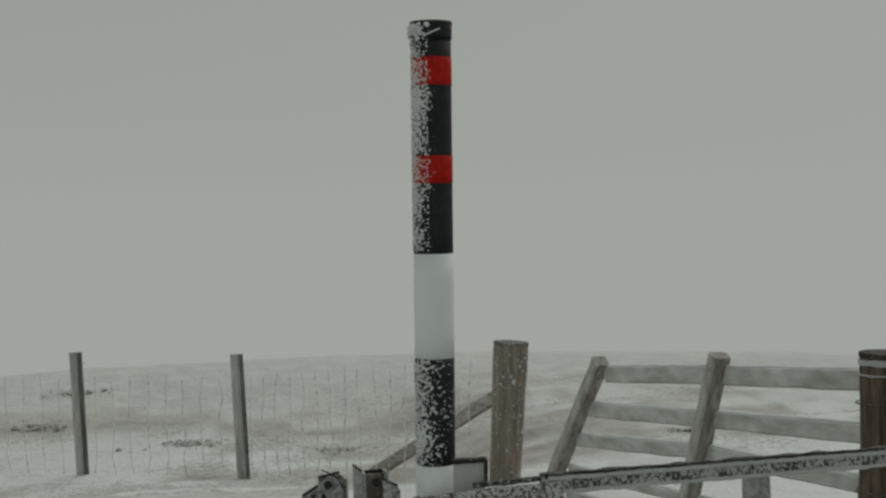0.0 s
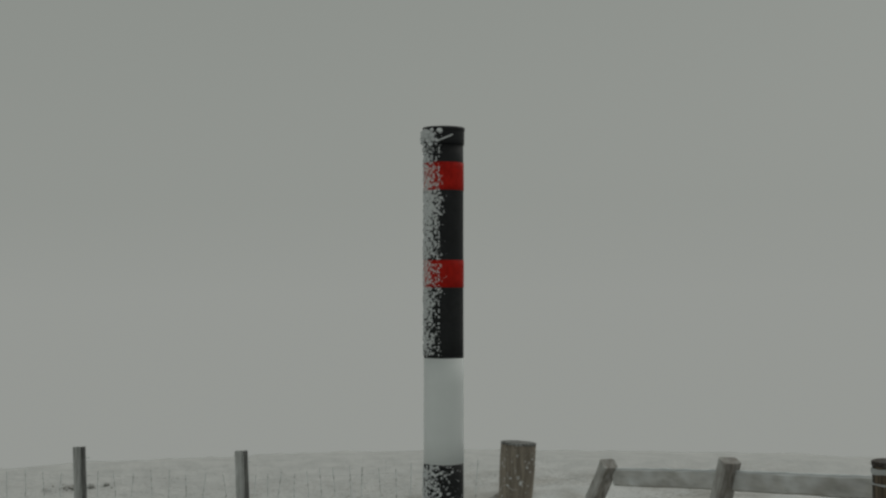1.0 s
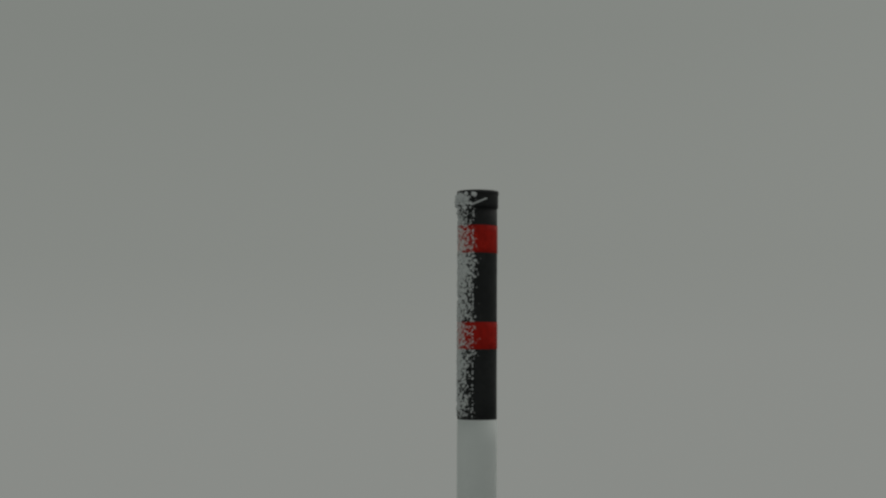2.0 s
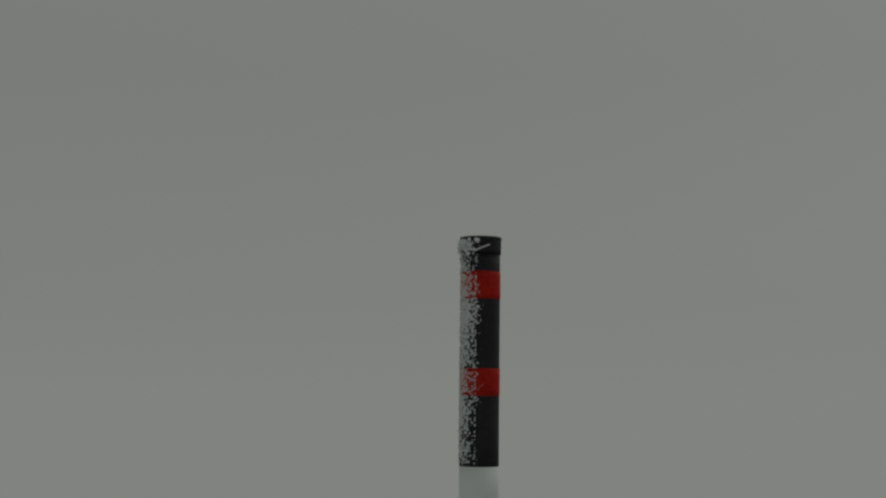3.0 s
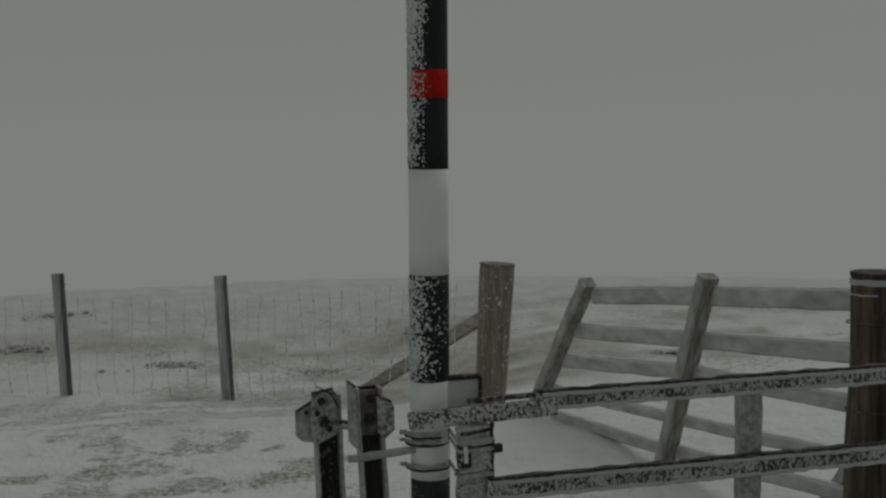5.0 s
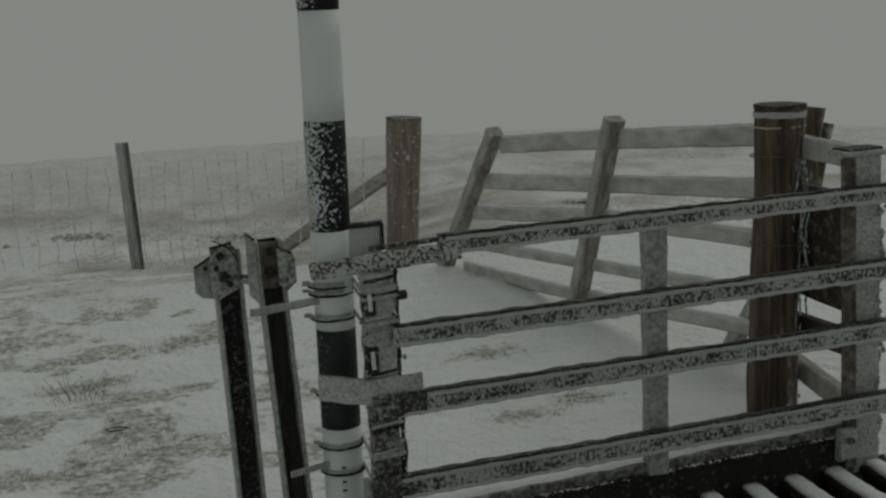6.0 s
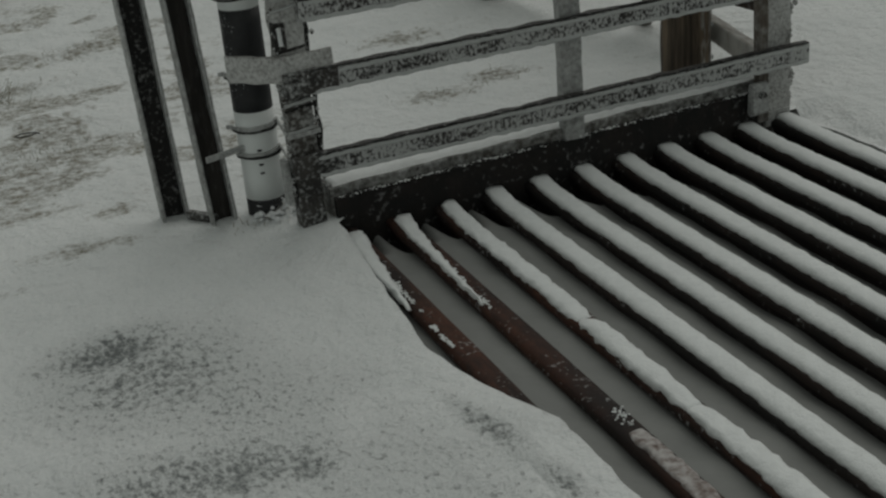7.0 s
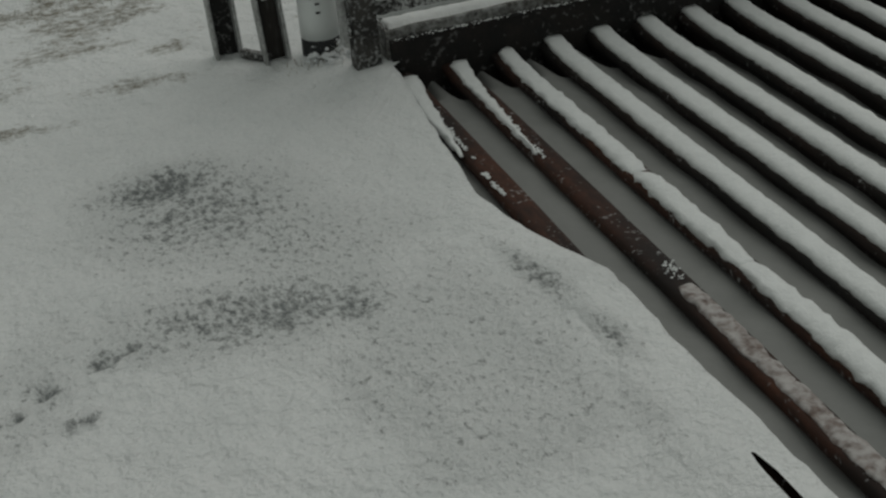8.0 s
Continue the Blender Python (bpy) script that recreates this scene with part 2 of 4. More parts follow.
def ground_paint():
    m, nt, sh = nodes_of("wind_blown_snow")
    vec = place(nt)
    bare = nt.nodes.new("ShaderNodeAttribute")
    bare.attribute_name = "bare"
    tar = nt.nodes.new("ShaderNodeAttribute")
    tar.attribute_name = "tarmac"
    big, mid_, fine = grain(nt, vec, 3.0, 5.0), grain(nt, vec, 26.0, 5.0, 0.65), grain(nt, vec, 95.0, 3.0)
    snow = blend(nt, step(nt, big, 0.3, 0.7), (0.76, 0.78, 0.775), (0.82, 0.835, 0.83))
    snow = blend(nt, step(nt, fine, 0.42, 0.75, 0.0, 0.24), snow, (0.50, 0.52, 0.53))
    turf = blend(nt, mid_, (0.050, 0.045, 0.028), (0.27, 0.235, 0.165))
    turf = blend(nt, step(nt, big, 0.50, 0.64, 0.0, 0.5), turf, (0.14, 0.125, 0.045))
    turf = blend(nt, step(nt, grain(nt, vec, 36.0, 5.0, 0.7), 0.44, 0.60, 0.0, 0.88), turf, (0.66, 0.67, 0.66))
    turf = blend(nt, step(nt, fine, 0.36, 0.64, 0.0, 0.5), turf, (0.50, 0.50, 0.485))
    g = calc(nt, "ADD", bare.outputs["Fac"], calc(nt, "MULTIPLY", calc(nt, "SUBTRACT", mid_, 0.5), 2.1))
    g = calc(nt, "ADD", g, calc(nt, "MULTIPLY", calc(nt, "SUBTRACT", grain(nt, place(nt, (1, 1.4, 1)), 10.0, 5.0, 0.65), 0.5), 1.3))
    g = calc(nt, "MULTIPLY", g, step(nt, bare.outputs["Fac"], 0.03, 0.25))
    col = blend(nt, step(nt, g, 0.24, 1.05), snow, turf)
    col = blend(nt, step(nt, tar.outputs["Fac"], 0.12, 0.85, 0.0, 0.42), col, (0.50, 0.525, 0.520))
    stone = blend(nt, fine, (0.030, 0.037, 0.036), (0.17, 0.187, 0.187))
    gritn = grain(nt, place(nt, (1.25, 0.85, 1)), 46.0, 5.0, 0.68)
    k = calc(nt, "ADD", tar.outputs["Fac"], calc(nt, "MULTIPLY", calc(nt, "SUBTRACT", gritn, 0.5), 2.2))
    k = calc(nt, "MULTIPLY", k, step(nt, tar.outputs["Fac"], 0.02, 0.15))
    grit = step(nt, k, 0.30, 1.0, 0.0, 0.85)
    col = blend(nt, grit, col, stone)
    # Grey fog tone and soft turf bands painted into the snow colour
    turf_haze = nt.nodes.new("ShaderNodeAttribute")
    turf_haze.attribute_name = "turf_haze"
    col = blend(nt, turf_haze.outputs["Fac"], col, blend(nt, step(nt, big, 0.3, 0.7), (0.33, 0.315, 0.285), (0.50, 0.48, 0.445)))
    link(nt, col, sh.inputs["Base Color"])
    sh.inputs["Roughness"].default_value = 0.75
    h = calc(nt, "ADD", calc(nt, "MULTIPLY", mid_, 0.8), calc(nt, "MULTIPLY", fine, 0.30))
    h = calc(nt, "ADD", h, calc(nt, "MULTIPLY", grain(nt, vec, 11.0, 3.0), 1.9))
    h = calc(nt, "ADD", h, calc(nt, "MULTIPLY", calc(nt, "MULTIPLY", gritn, step(nt, tar.outputs["Fac"], 0.02, 0.4)), 0.9))
    h = calc(nt, "SUBTRACT", h, calc(nt, "MULTIPLY", grit, 0.5))
    bump(nt, sh, h, 0.9, 0.022)
    return m


snow_ground = ground_paint()
grass_mat = frosted("dead_frosted_grass", (0.13, 0.11, 0.055), (0.30, 0.26, 0.16), 0.45, 0.8, speck=60.0, edge=0.15)
tussock_mat = frosted("dark_tussock_grass", (0.15, 0.135, 0.11), (0.30, 0.27, 0.225), 0.46, 0.85, speck=40.0, edge=0.2)
TUSSOCKS = ((-2.05, 9.3, 0.34, 0.07, 240, 1), (-0.58, 8.35, 0.42, 0.07, 300, 2), (0.70, 7.6, 0.32, 0.07, 240, 3), (3.1, 5.6, 0.16, 0.05, 80, 4), (-1.7, 10.4, 0.36, 0.06, 200, 5), (1.9, 8.6, 0.34, 0.06, 200, 6))
pit_wall_mat = frosted("pit_concrete", (0.06, 0.06, 0.055), (0.13, 0.13, 0.12), 0.2, 0.85, speck=10.0, edge=0.15)
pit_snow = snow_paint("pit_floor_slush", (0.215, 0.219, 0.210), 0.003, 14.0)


# ---------------------------------------------------------------- building helpers
def thing(name, at, label, category, group=""):
    ob = new(name)
    ob.empty_display_size = 0.1
    ob.location = at
    return tagged(ob, label, category, group)


def origin(ob):
    at = Vector(ob.location)
    while ob.parent:
        ob = ob.parent
        at += ob.location
    return at


def mesh_of(name, bm, material, at, smooth):
    bmesh.ops.recalc_face_normals(bm, faces=bm.faces[:])
    bmesh.ops.translate(bm, verts=bm.verts[:], vec=-Vector(at))
    for f in bm.faces:
        f.smooth = smooth
    me = bpy.data.meshes.new(name)
    bm.to_mesh(me)
    bm.free()
    me.materials.append(material)
    return me


def part(name, bm, material, parent, label="", smooth=False, kind=""):
    """One mesh, given in world places, as a part of a thing or of a part."""
    ob = new(name, mesh_of(name, bm, material, origin(parent), smooth))
    ob.parent = parent
    return tagged(ob, label, "", "", kind)


def solo(name, bm, material, at, label, category, kind="", group="", smooth=False):
    ob = new(name, mesh_of(name, bm, material, at, smooth))
    ob.location = at
    return tagged(ob, label, category, group, kind)


def wobble(p, freq, amp):
    return noise.noise_vector(Vector(p) * freq) * amp


def loft(bm, profile, p0, p1, n=1, up=(0, 0, 1), amp=0.0, freq=8.0, taper=1.0, bend=None, closed=True):
    """Sweeps a profile of (side, up) offsets from p0 to p1 in n steps, with uneven edges."""
    p0, p1 = Vector(p0), Vector(p1)
    ahead = (p1 - p0).normalized()
    side = ahead.cross(Vector(up)).normalized()
    top = side.cross(ahead)
    rings = []
    for i in range(n + 1):
        t = i / n
        c = p0.lerp(p1, t) + (Vector(bend(t)) if bend else Vector())
        s = 1 + (taper - 1) * t
        ring = []
        for a, b in profile:
            q = c + side * a * s + top * b * s
            ring.append(bm.verts.new(q + wobble(q, freq, amp) if amp else q))
        rings.append(ring)
    m = len(profile)
    for r0, r1 in zip(rings, rings[1:]):
        for j in range(m):
            bm.faces.new((r0[j], r0[(j + 1) % m], r1[(j + 1) % m], r1[j]))
    if closed:
        bm.faces.new(rings[0][::-1])
        bm.faces.new(rings[-1])
    return bm


def rect(w, h, c=0.004):
    a, b = w / 2, h / 2
    return [(-a + c, -b), (a - c, -b), (a, -b + c), (a, b - c), (a - c, b), (-a + c, b), (-a, b - c), (-a, -b + c)]


def circle(r, n=16):
    return [(r * math.cos(2 * math.pi * i / n), r * math.sin(2 * math.pi * i / n)) for i in range(n)]


def beam(p0, p1, w, h, n=1, amp=0.0, freq=8.0, up=(0, 0, 1), c=0.004, taper=1.0):
    return loft(bmesh.new(), rect(w, h, c), p0, p1, n, up, amp, freq, taper)


def tube(p0, p1, r, seg=14, n=1, amp=0.0, freq=8.0, taper=1.0):
    up = (0, 1, 0) if abs((Vector(p1) - Vector(p0)).normalized().z) > 0.9 else (0, 0, 1)
    return loft(bmesh.new(), circle(r, seg), p0, p1, n, up, amp, freq, taper)


def block(x0, x1, y0, y1, z0, z1, c=0.004, n=1, amp=0.0):
    return beam((x0, (y0 + y1) / 2, (z0 + z1) / 2), (x1, (y0 + y1) / 2, (z0 + z1) / 2), y1 - y0, z1 - z0, n, amp, 12.0, (0, 0, 1), c)


def strand(bm, knots, r, seg=6):
    """A hanging cord through the knots, as one closed skin."""
    rings = [[bm.verts.new((k.x + u, k.y + v, k.z)) for u, v in circle(r, seg)] for k in knots]
    for r0, r1 in zip(rings, rings[1:]):
        for j in range(seg):
            bm.faces.new((r0[j], r0[(j + 1) % seg], r1[(j + 1) % seg], r1[j]))
    bm.faces.new(rings[0])
    bm.faces.new(rings[-1][::-1])


def lump(bm, at, r, squash=0.7, rnd=random):
    at = Vector(at)
    ring = [bm.verts.new(at + Vector((math.cos(a) * r * rnd.uniform(0.7, 1.2), math.sin(a) * r * rnd.uniform(0.7, 1.2), rnd.uniform(-0.2, 0.2) * r)))
            for a in [k * math.pi / 2.5 + rnd.uniform(-0.2, 0.2) for k in range(5)]]
    tip, low = bm.verts.new(at + Vector((0, 0, r * squash))), bm.verts.new(at - Vector((0, 0, r * squash)))
    for i in range(5):
        bm.faces.new((ring[i], ring[(i + 1) % 5], tip))
        bm.faces.new((ring[(i + 1) % 5], ring[i], low))


def bolt(at, r=0.014, depth=0.02, way=(0, -1, 0)):
    return loft(bmesh.new(), circle(r, 6), at, Vector(at) + Vector(way) * depth, 1, (0, 0, 1))


# ---------------------------------------------------------------- ground
def lattice(x, y, seed):
    h = np.sin(x * 127.1 + y * 311.7 + seed * 74.7) * 43758.5453
    return h - np.floor(h)


def value_noise(x, y, seed=0):
    xi, yi = np.floor(x), np.floor(y)
    fx, fy = x - xi, y - yi
    fx, fy = fx * fx * (3 - 2 * fx), fy * fy * (3 - 2 * fy)
    a, b = lattice(xi, yi, seed), lattice(xi + 1, yi, seed)
    c, d = lattice(xi, yi + 1, seed), lattice(xi + 1, yi + 1, seed)
    return (a * (1 - fx) + b * fx) * (1 - fy) + (c * (1 - fx) + d * fx) * fy


def fbm(x, y, octaves=4, seed=0):
    out, amp = 0.0, 0.5
    for k in range(octaves):
        out = out + amp * value_noise(x * 2 ** k + 17.3 * k, y * 2 ** k + 9.1 * k, seed)
        amp *= 0.5
    return out


def smooth(v, lo, hi):
    t = np.clip((v - lo) / (hi - lo), 0, 1)
    return t * t * (3 - 2 * t)


PIT_X, PIT_Y = 1.87, -3.3


def snow_edge(y):
    return np.interp(y, [-3.3, -2.2, -1.7, -1.42, -1.3, -1.2, -1.05, -0.9, -0.68, -0.45, -0.2, 0.0],
                     [0.045, 0.043, 0.026, 0.030, -0.01, -0.052, -0.085, -0.107, -0.09, -0.066, -0.045, -0.03])


def ground_height(x, y):
    """Level road and verge, then rough moor; a made-up drop on all sides stands in for fog."""
    drop = -0.34 * smooth(y, 4.2, 7.0) * (1 - smooth(x, 0.9, 3.0)) * (1 - smooth(y, 7.8, 11.5))
    moor = smooth(y, 0.5, 2.5)
    far = smooth(np.hypot(x, y), 18.0, 60.0)
    # Added drop past 10 m hides the ground where fog would
    brow = np.hypot(x, y - 1.0)
    fog_fall = -0.17 * (np.sqrt(np.maximum(brow - 10.0, 0) ** 2 + 5.0) - math.sqrt(5.0))
    drop = drop + fog_fall
    z = drop + (fbm(x * 1.1, y * 1.6, 4, 3) - 0.47) * (0.02 + 0.10 * moor) + far * (fbm(x * 0.03, y * 0.03, 3, 5) - 0.45) * 1.0
    z = z + (fbm(x * 9, y * 11, 3, 8) - 0.44) * (0.016 + 0.018 * moor)
    z = z + 0.045 * np.exp(-((x + 0.15) ** 2 + (y - 0.22) ** 2) / 0.012) + 0.03 * np.exp(-((x + 0.02) ** 2 + (y - 0.0) ** 2) / 0.02)
    near_pit = smooth(np.maximum(np.maximum(-0.35 - x, x - PIT_X - 0.3), y - 0.3), -0.3, 0.0)
    return z * (0.35 + 0.65 * near_pit) + 0.012 * (1 - near_pit)


def patch(x, y, cx, cy, rx, ry, turn=0.0):
    c, s = math.cos(turn), math.sin(turn)
    u, v = (x - cx) * c + (y - cy) * s, -(x - cx) * s + (y - cy) * c
    return np.exp(-((u / rx) ** 2 + (v / ry) ** 2))


def spread(core0, core1, fine, out0, out1):
    lines = list(np.arange(core0, core1 + fine / 2, fine))
    for sign, edge, stop in ((1, core1, out1), (-1, core0, out0)):
        p, s = edge, fine
        while abs(p) < abs(stop):
            s *= 1.055 if abs(p) < 16 else 1.25
            p += sign * s
            lines.append(p)
    return np.array(sorted(lines))


def build_ground():
    xs, ys = spread(-2.7, 2.7, 0.03, -420, 420), spread(-3.3, 3.0, 0.03, -420, 420)
    for line, keep in ((xs, 0.0), (xs, PIT_X), (ys, PIT_Y), (ys, 0.0)):
        line[np.argmin(abs(line - keep))] = keep
    gx, gy = np.meshgrid(xs, ys)
    pull = snow_edge(np.clip(gy, PIT_Y, 0)) * np.exp(-(gx / 0.35) ** 2) * ((gy <= 0.001) & (gy >= PIT_Y - 0.001))
    rag = (fbm(gy * 14, gx * 0 + 4.0, 3, 12) - 0.44) * 0.022 * np.exp(-(gx / 0.05) ** 2)
    rag_r = (fbm(gy * 5, gx * 0 + 9.0, 4, 14) - 0.46) * 0.10 * np.exp(-((gx - PIT_X) / 0.06) ** 2) * (gx >= PIT_X - 0.001)
    px = gx + pull + rag + rag_r
    crack = (abs(gx + 0.0725) < 0.03) & (gy < -2.06) & (gy > -2.46)
    px = np.where(crack, px - (gx + 0.0725) * (0.25 + 0.7 * smooth(abs(gy + 2.25), 0.06, 0.16)), px)
    z = ground_height(px, gy)
    lip = (gx < 0.01) & (gy < 0.001) & (gy > PIT_Y)
    z = np.where(lip, z + 0.022 * np.exp(-((gx + 0.10) / 0.09) ** 2) * smooth(-gy, 1.1, 1.5), z)
    bank = (gx >= PIT_X - 0.001) & (gy < 0.06) & (gy > PIT_Y)
    z = np.where(bank, z - 0.055 * np.exp(-((gx - PIT_X) / 0.10) ** 2), z)
    r = np.hypot(px + 1.2, gy + 3.8)
    # turf that shows through the snow, behind the grid and on the moor
    streak = 0.5 * fbm(px * 0.55 + gy * 0.1, gy * 1.3, 5, 21) + 0.5 * fbm(px * 1.5, gy * 3.4, 5, 23)
    # turf thinned with distance from the eye, as fog would hide it
    moor = smooth(gy, 0.25, 1.1) * (1 - 0.45 * smooth(r, 12.5, 17.5))
    clump = fbm(px * 4.0, gy * 4.6, 4, 27)
    near_ = 0.80 * smooth(clump, 0.36, 0.60) * (1 - 0.75 * smooth(px, -0.1, 0.4))
    bare = moor * (near_ * (1 - smooth(gy, 3.5, 6.0)) + (0.06 + 0.62 * smooth(streak, 0.42, 0.58) * (1 - 0.6 * smooth(gy, 8.0, 10.5))) * smooth(gy, 3.5, 6.0))
    for p in ((-0.66, 1.38, 0.26, 0.20), (-1.05, 1.30, 0.30, 0.14), (-0.15, 1.9, 0.16, 0.08), (-0.45, 2.2, 0.2, 0.08), (-0.9, 2.5, 0.32, 0.12), (-0.35, 3.0, 0.3, 0.14), (0.8, 1.1, 0.18, 0.10),
              (1.13, 1.2, 0.17, 0.10), (0.95, 2.0, 0.22, 0.12), (-1.0, 0.75, 0.25, 0.08), (-0.8, 0.35, 0.22, 0.06), (-1.25, 0.15, 0.22, 0.06), (-0.66, 0.62, 0.12, 0.06), (-1.35, 0.48, 0.25, 0.07)):
        bare = np.maximum(bare, patch(px, gy, *p) * 0.88)
    # broad soft turf bands, plus a grey fog tone painted in with distance
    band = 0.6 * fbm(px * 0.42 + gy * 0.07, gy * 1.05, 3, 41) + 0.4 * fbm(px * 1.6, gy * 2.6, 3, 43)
    turf_haze = smooth(gy, 3.8, 6.2) * np.maximum(1.0 * smooth(band, 0.39, 0.52) * (1 - smooth(r, 12.0, 16.0)), 0.42 * smooth(r, 10.0, 14.0))
    turf_haze = np.maximum(turf_haze, smooth(band, 0.34, 0.50) * np.minimum(1.0, 1.3 * patch(px, gy, 2.1, 6.4, 1.3, 1.2)))
    tread = 0.58 * smooth(-gy, 0.35, 1.1) * smooth(fbm(px * 2.2, gy * 2.2, 3, 31), 0.36, 0.62)
    tar = np.maximum(tread * 0.55, patch(px, gy, -0.86, -0.43, 0.22, 0.14, 0.15) * 0.80)
    tar = np.maximum(tar, patch(px, gy, -0.78, -0.64, 0.32, 0.32) * 0.62)
    tar = np.maximum(tar, patch(px, gy, -0.76, -1.18, 0.38, 0.18, -0.2) * 0.66)
    for p in ((-1.26, -1.28, 0.035, 0.07, 0.4), (-1.20, -1.42, 0.05, 0.035, 0.2), (-1.12, -1.22, 0.03, 0.05, 0.3), (-1.04, -1.22, 0.03, 0.06, 0.3),
              (-0.55, -1.24, 0.10, 0.12, 0.0), (-0.13, -1.36, 0.035, 0.20, 0.15), (-0.085, -1.66, 0.03, 0.12, 0.1),
              (-0.5, -1.62, 0.03, 0.03, 0.0)):
        tar = np.maximum(tar, patch(px, gy, *p) * 0.70)
    for p in ((-1.262, -1.275, 0.022, 0.045, 0.5), (-1.19, -1.42, 0.035, 0.022, 0.3), (-1.14, -1.215, 0.018, 0.04, 0.4), (-1.07, -1.205, 0.016, 0.035, 0.3), (-1.33, -1.36, 0.03, 0.02, 0.2)):
        tar = np.maximum(tar, patch(px, gy, *p) * 1.0)
    tar = np.maximum(tar, patch(px, gy, -0.14, -1.92, 0.05, 0.14, 0.0) * 0.36)
    tar = np.maximum(tar, patch(px, gy, -0.60, -0.90, 0.30, 0.36, 0.6) * 0.44)
    tar = tar * (gy < 0.2) * (r < 9)
    z = z - 0.014 * smooth(tar, 0.3, 0.8)
    nx, ny = len(xs), len(ys)
    verts = np.stack([px, gy, z], -1).reshape(-1, 3)
    idx = np.arange(nx * ny).reshape(ny, nx)
    cx, cy = (xs[:-1] + xs[1:]) / 2, (ys[:-1] + ys[1:]) / 2
    mx, my = np.meshgrid(cx, cy)
    hole = (mx > 0) & (mx < PIT_X) & (my < 0.05) & (my > PIT_Y)
    slit = (mx > -0.088) & (mx < -0.057) & (my < -2.13) & (my > -2.36)
    quads = np.stack([idx[:-1, :-1], idx[:-1, 1:], idx[1:, 1:], idx[1:, :-1]], -1)[~(hole | slit)]
    faces = quads.tolist()
    # the broken edge of the snow over the pit
    i0, i1 = int(np.argmin(abs(xs))), int(np.argmin(abs(xs - PIT_X)))
    j0, j1 = int(np.argmin(abs(ys - PIT_Y))), int(np.argmin(abs(ys)))
    extra, count = [], len(verts)
    for col_, sign in ((i0, -1), (i1, 1)):
        low = []
        for j in range(j0, j1 + 1):
            v = verts[idx[j, col_]]
            row = []
            for out, down in ((-0.008, 0.016), (0.004, 0.05), (0.03, 0.085)):
                extra.append((v[0] + sign * out, v[1], v[2] - down))
                row.append(count + len(extra) - 1)
            low.append([int(idx[j, col_])] + row)
        for a, b in zip(low, low[1:]):
            for k in range(3):
                faces.append([a[k], a[k + 1], b[k + 1], b[k]])
    me = bpy.data.meshes.new("ground")
    me.from_pydata(np.vstack([verts, np.array(extra)]).tolist(), [], faces)
    for name, values in (("bare", bare), ("tarmac", tar), ("turf_haze", turf_haze)):
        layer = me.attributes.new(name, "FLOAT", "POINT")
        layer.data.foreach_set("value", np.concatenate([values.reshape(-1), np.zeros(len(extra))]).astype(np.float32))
    me.polygons.foreach_set("use_smooth", np.ones(len(me.polygons), dtype=bool))
    me.materials.append(snow_ground)
    tagged(new("ground", me), "snow-covered road verge and moor with turf showing through", "ground", kind="structure")


build_ground()


def level(x, y):
    return float(ground_height(np.array([float(x)]), np.array([float(y)]))[0])


# pit under the grid
BAR_TOP, PITCH = -0.022, 0.1755


def slush(x, y):
    """The top of the slush: banked against the lee side of each bar, scooped out below the bar ends."""
    phase = ((x - 0.038) / PITCH) % 1.0
    bank = (0.014 + 0.018 * min(1.0, max(0.0, (x - 0.3) / 0.8))) * min(1.0, phase / 0.62) ** 1.6
    scoop = 0.20 * max(0.0, (y + 0.17) / 0.26) * (0.7 + 0.6 * math.cos((x - 0.02) / PITCH * 2 * math.pi))
    return -0.050 - bank - 0.006 * min(1.0, max(0.0, (x - 0.5) / 0.8)) - scoop + 0.012 * noise.noise(Vector((x * 3, y * 5.6, 4)))


bm = bmesh.new()
n_ = 240
vs = [[bm.verts.new((-0.35 + 2.4 * i / n_, -3.4 + 3.5 * j / n_, slush(-0.35 + 2.4 * i / n_, -3.4 + 3.5 * j / n_))) for i in range(n_ + 1)] for j in range(n_ + 1)]
for j in range(n_):
    for i in range(n_):
        bm.faces.new((vs[j][i], vs[j][i + 1], vs[j + 1][i + 1], vs[j + 1][i]))
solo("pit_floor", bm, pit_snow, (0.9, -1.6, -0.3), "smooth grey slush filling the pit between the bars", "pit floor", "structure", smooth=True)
for i, (x0, x1, y0, y1) in enumerate(((-0.45, -0.33, -3.5, 0.26), (1.95, 2.07, -3.5, 0.26), (-0.33, 1.95, 0.17, 0.25), (-0.33, 1.95, -3.5, -3.38))):
    solo("pit_wall_%d" % (i + 1), block(x0, x1, y0, y1, -0.45, -0.09), pit_wall_mat, ((x0 + x1) / 2, (y0 + y1) / 2, -0.45),
         "damp concrete wall of the grid pit", "pit wall", "structure")

# ---------------------------------------------------------------- cattle grid
grid = thing("cattle_grid", (0.9, -1.6, -0.1), "rusty steel cattle grid with snow-capped bars", "cattle grid")
bar_profile = [(-0.020, -0.075), (0.020, -0.075), (0.024, -0.042), (0.037, -0.030), (0.037, -0.012), (0.030, -0.003), (0.014, 0.0), (-0.014, 0.0), (-0.030, -0.003), (-0.037, -0.012), (-0.037, -0.030), (-0.024, -0.042)]
bar_mesh = mesh_of("bar", loft(bmesh.new(), bar_profile, (0, 0.036, 0), (0, -3.28, 0), 24, (0, 0, 1), 0.002, 5.0), rust_mat, (0, 0, 0), True)


dark_bar = bar_mesh.copy()
dark_bar.materials[0] = shaded_bar


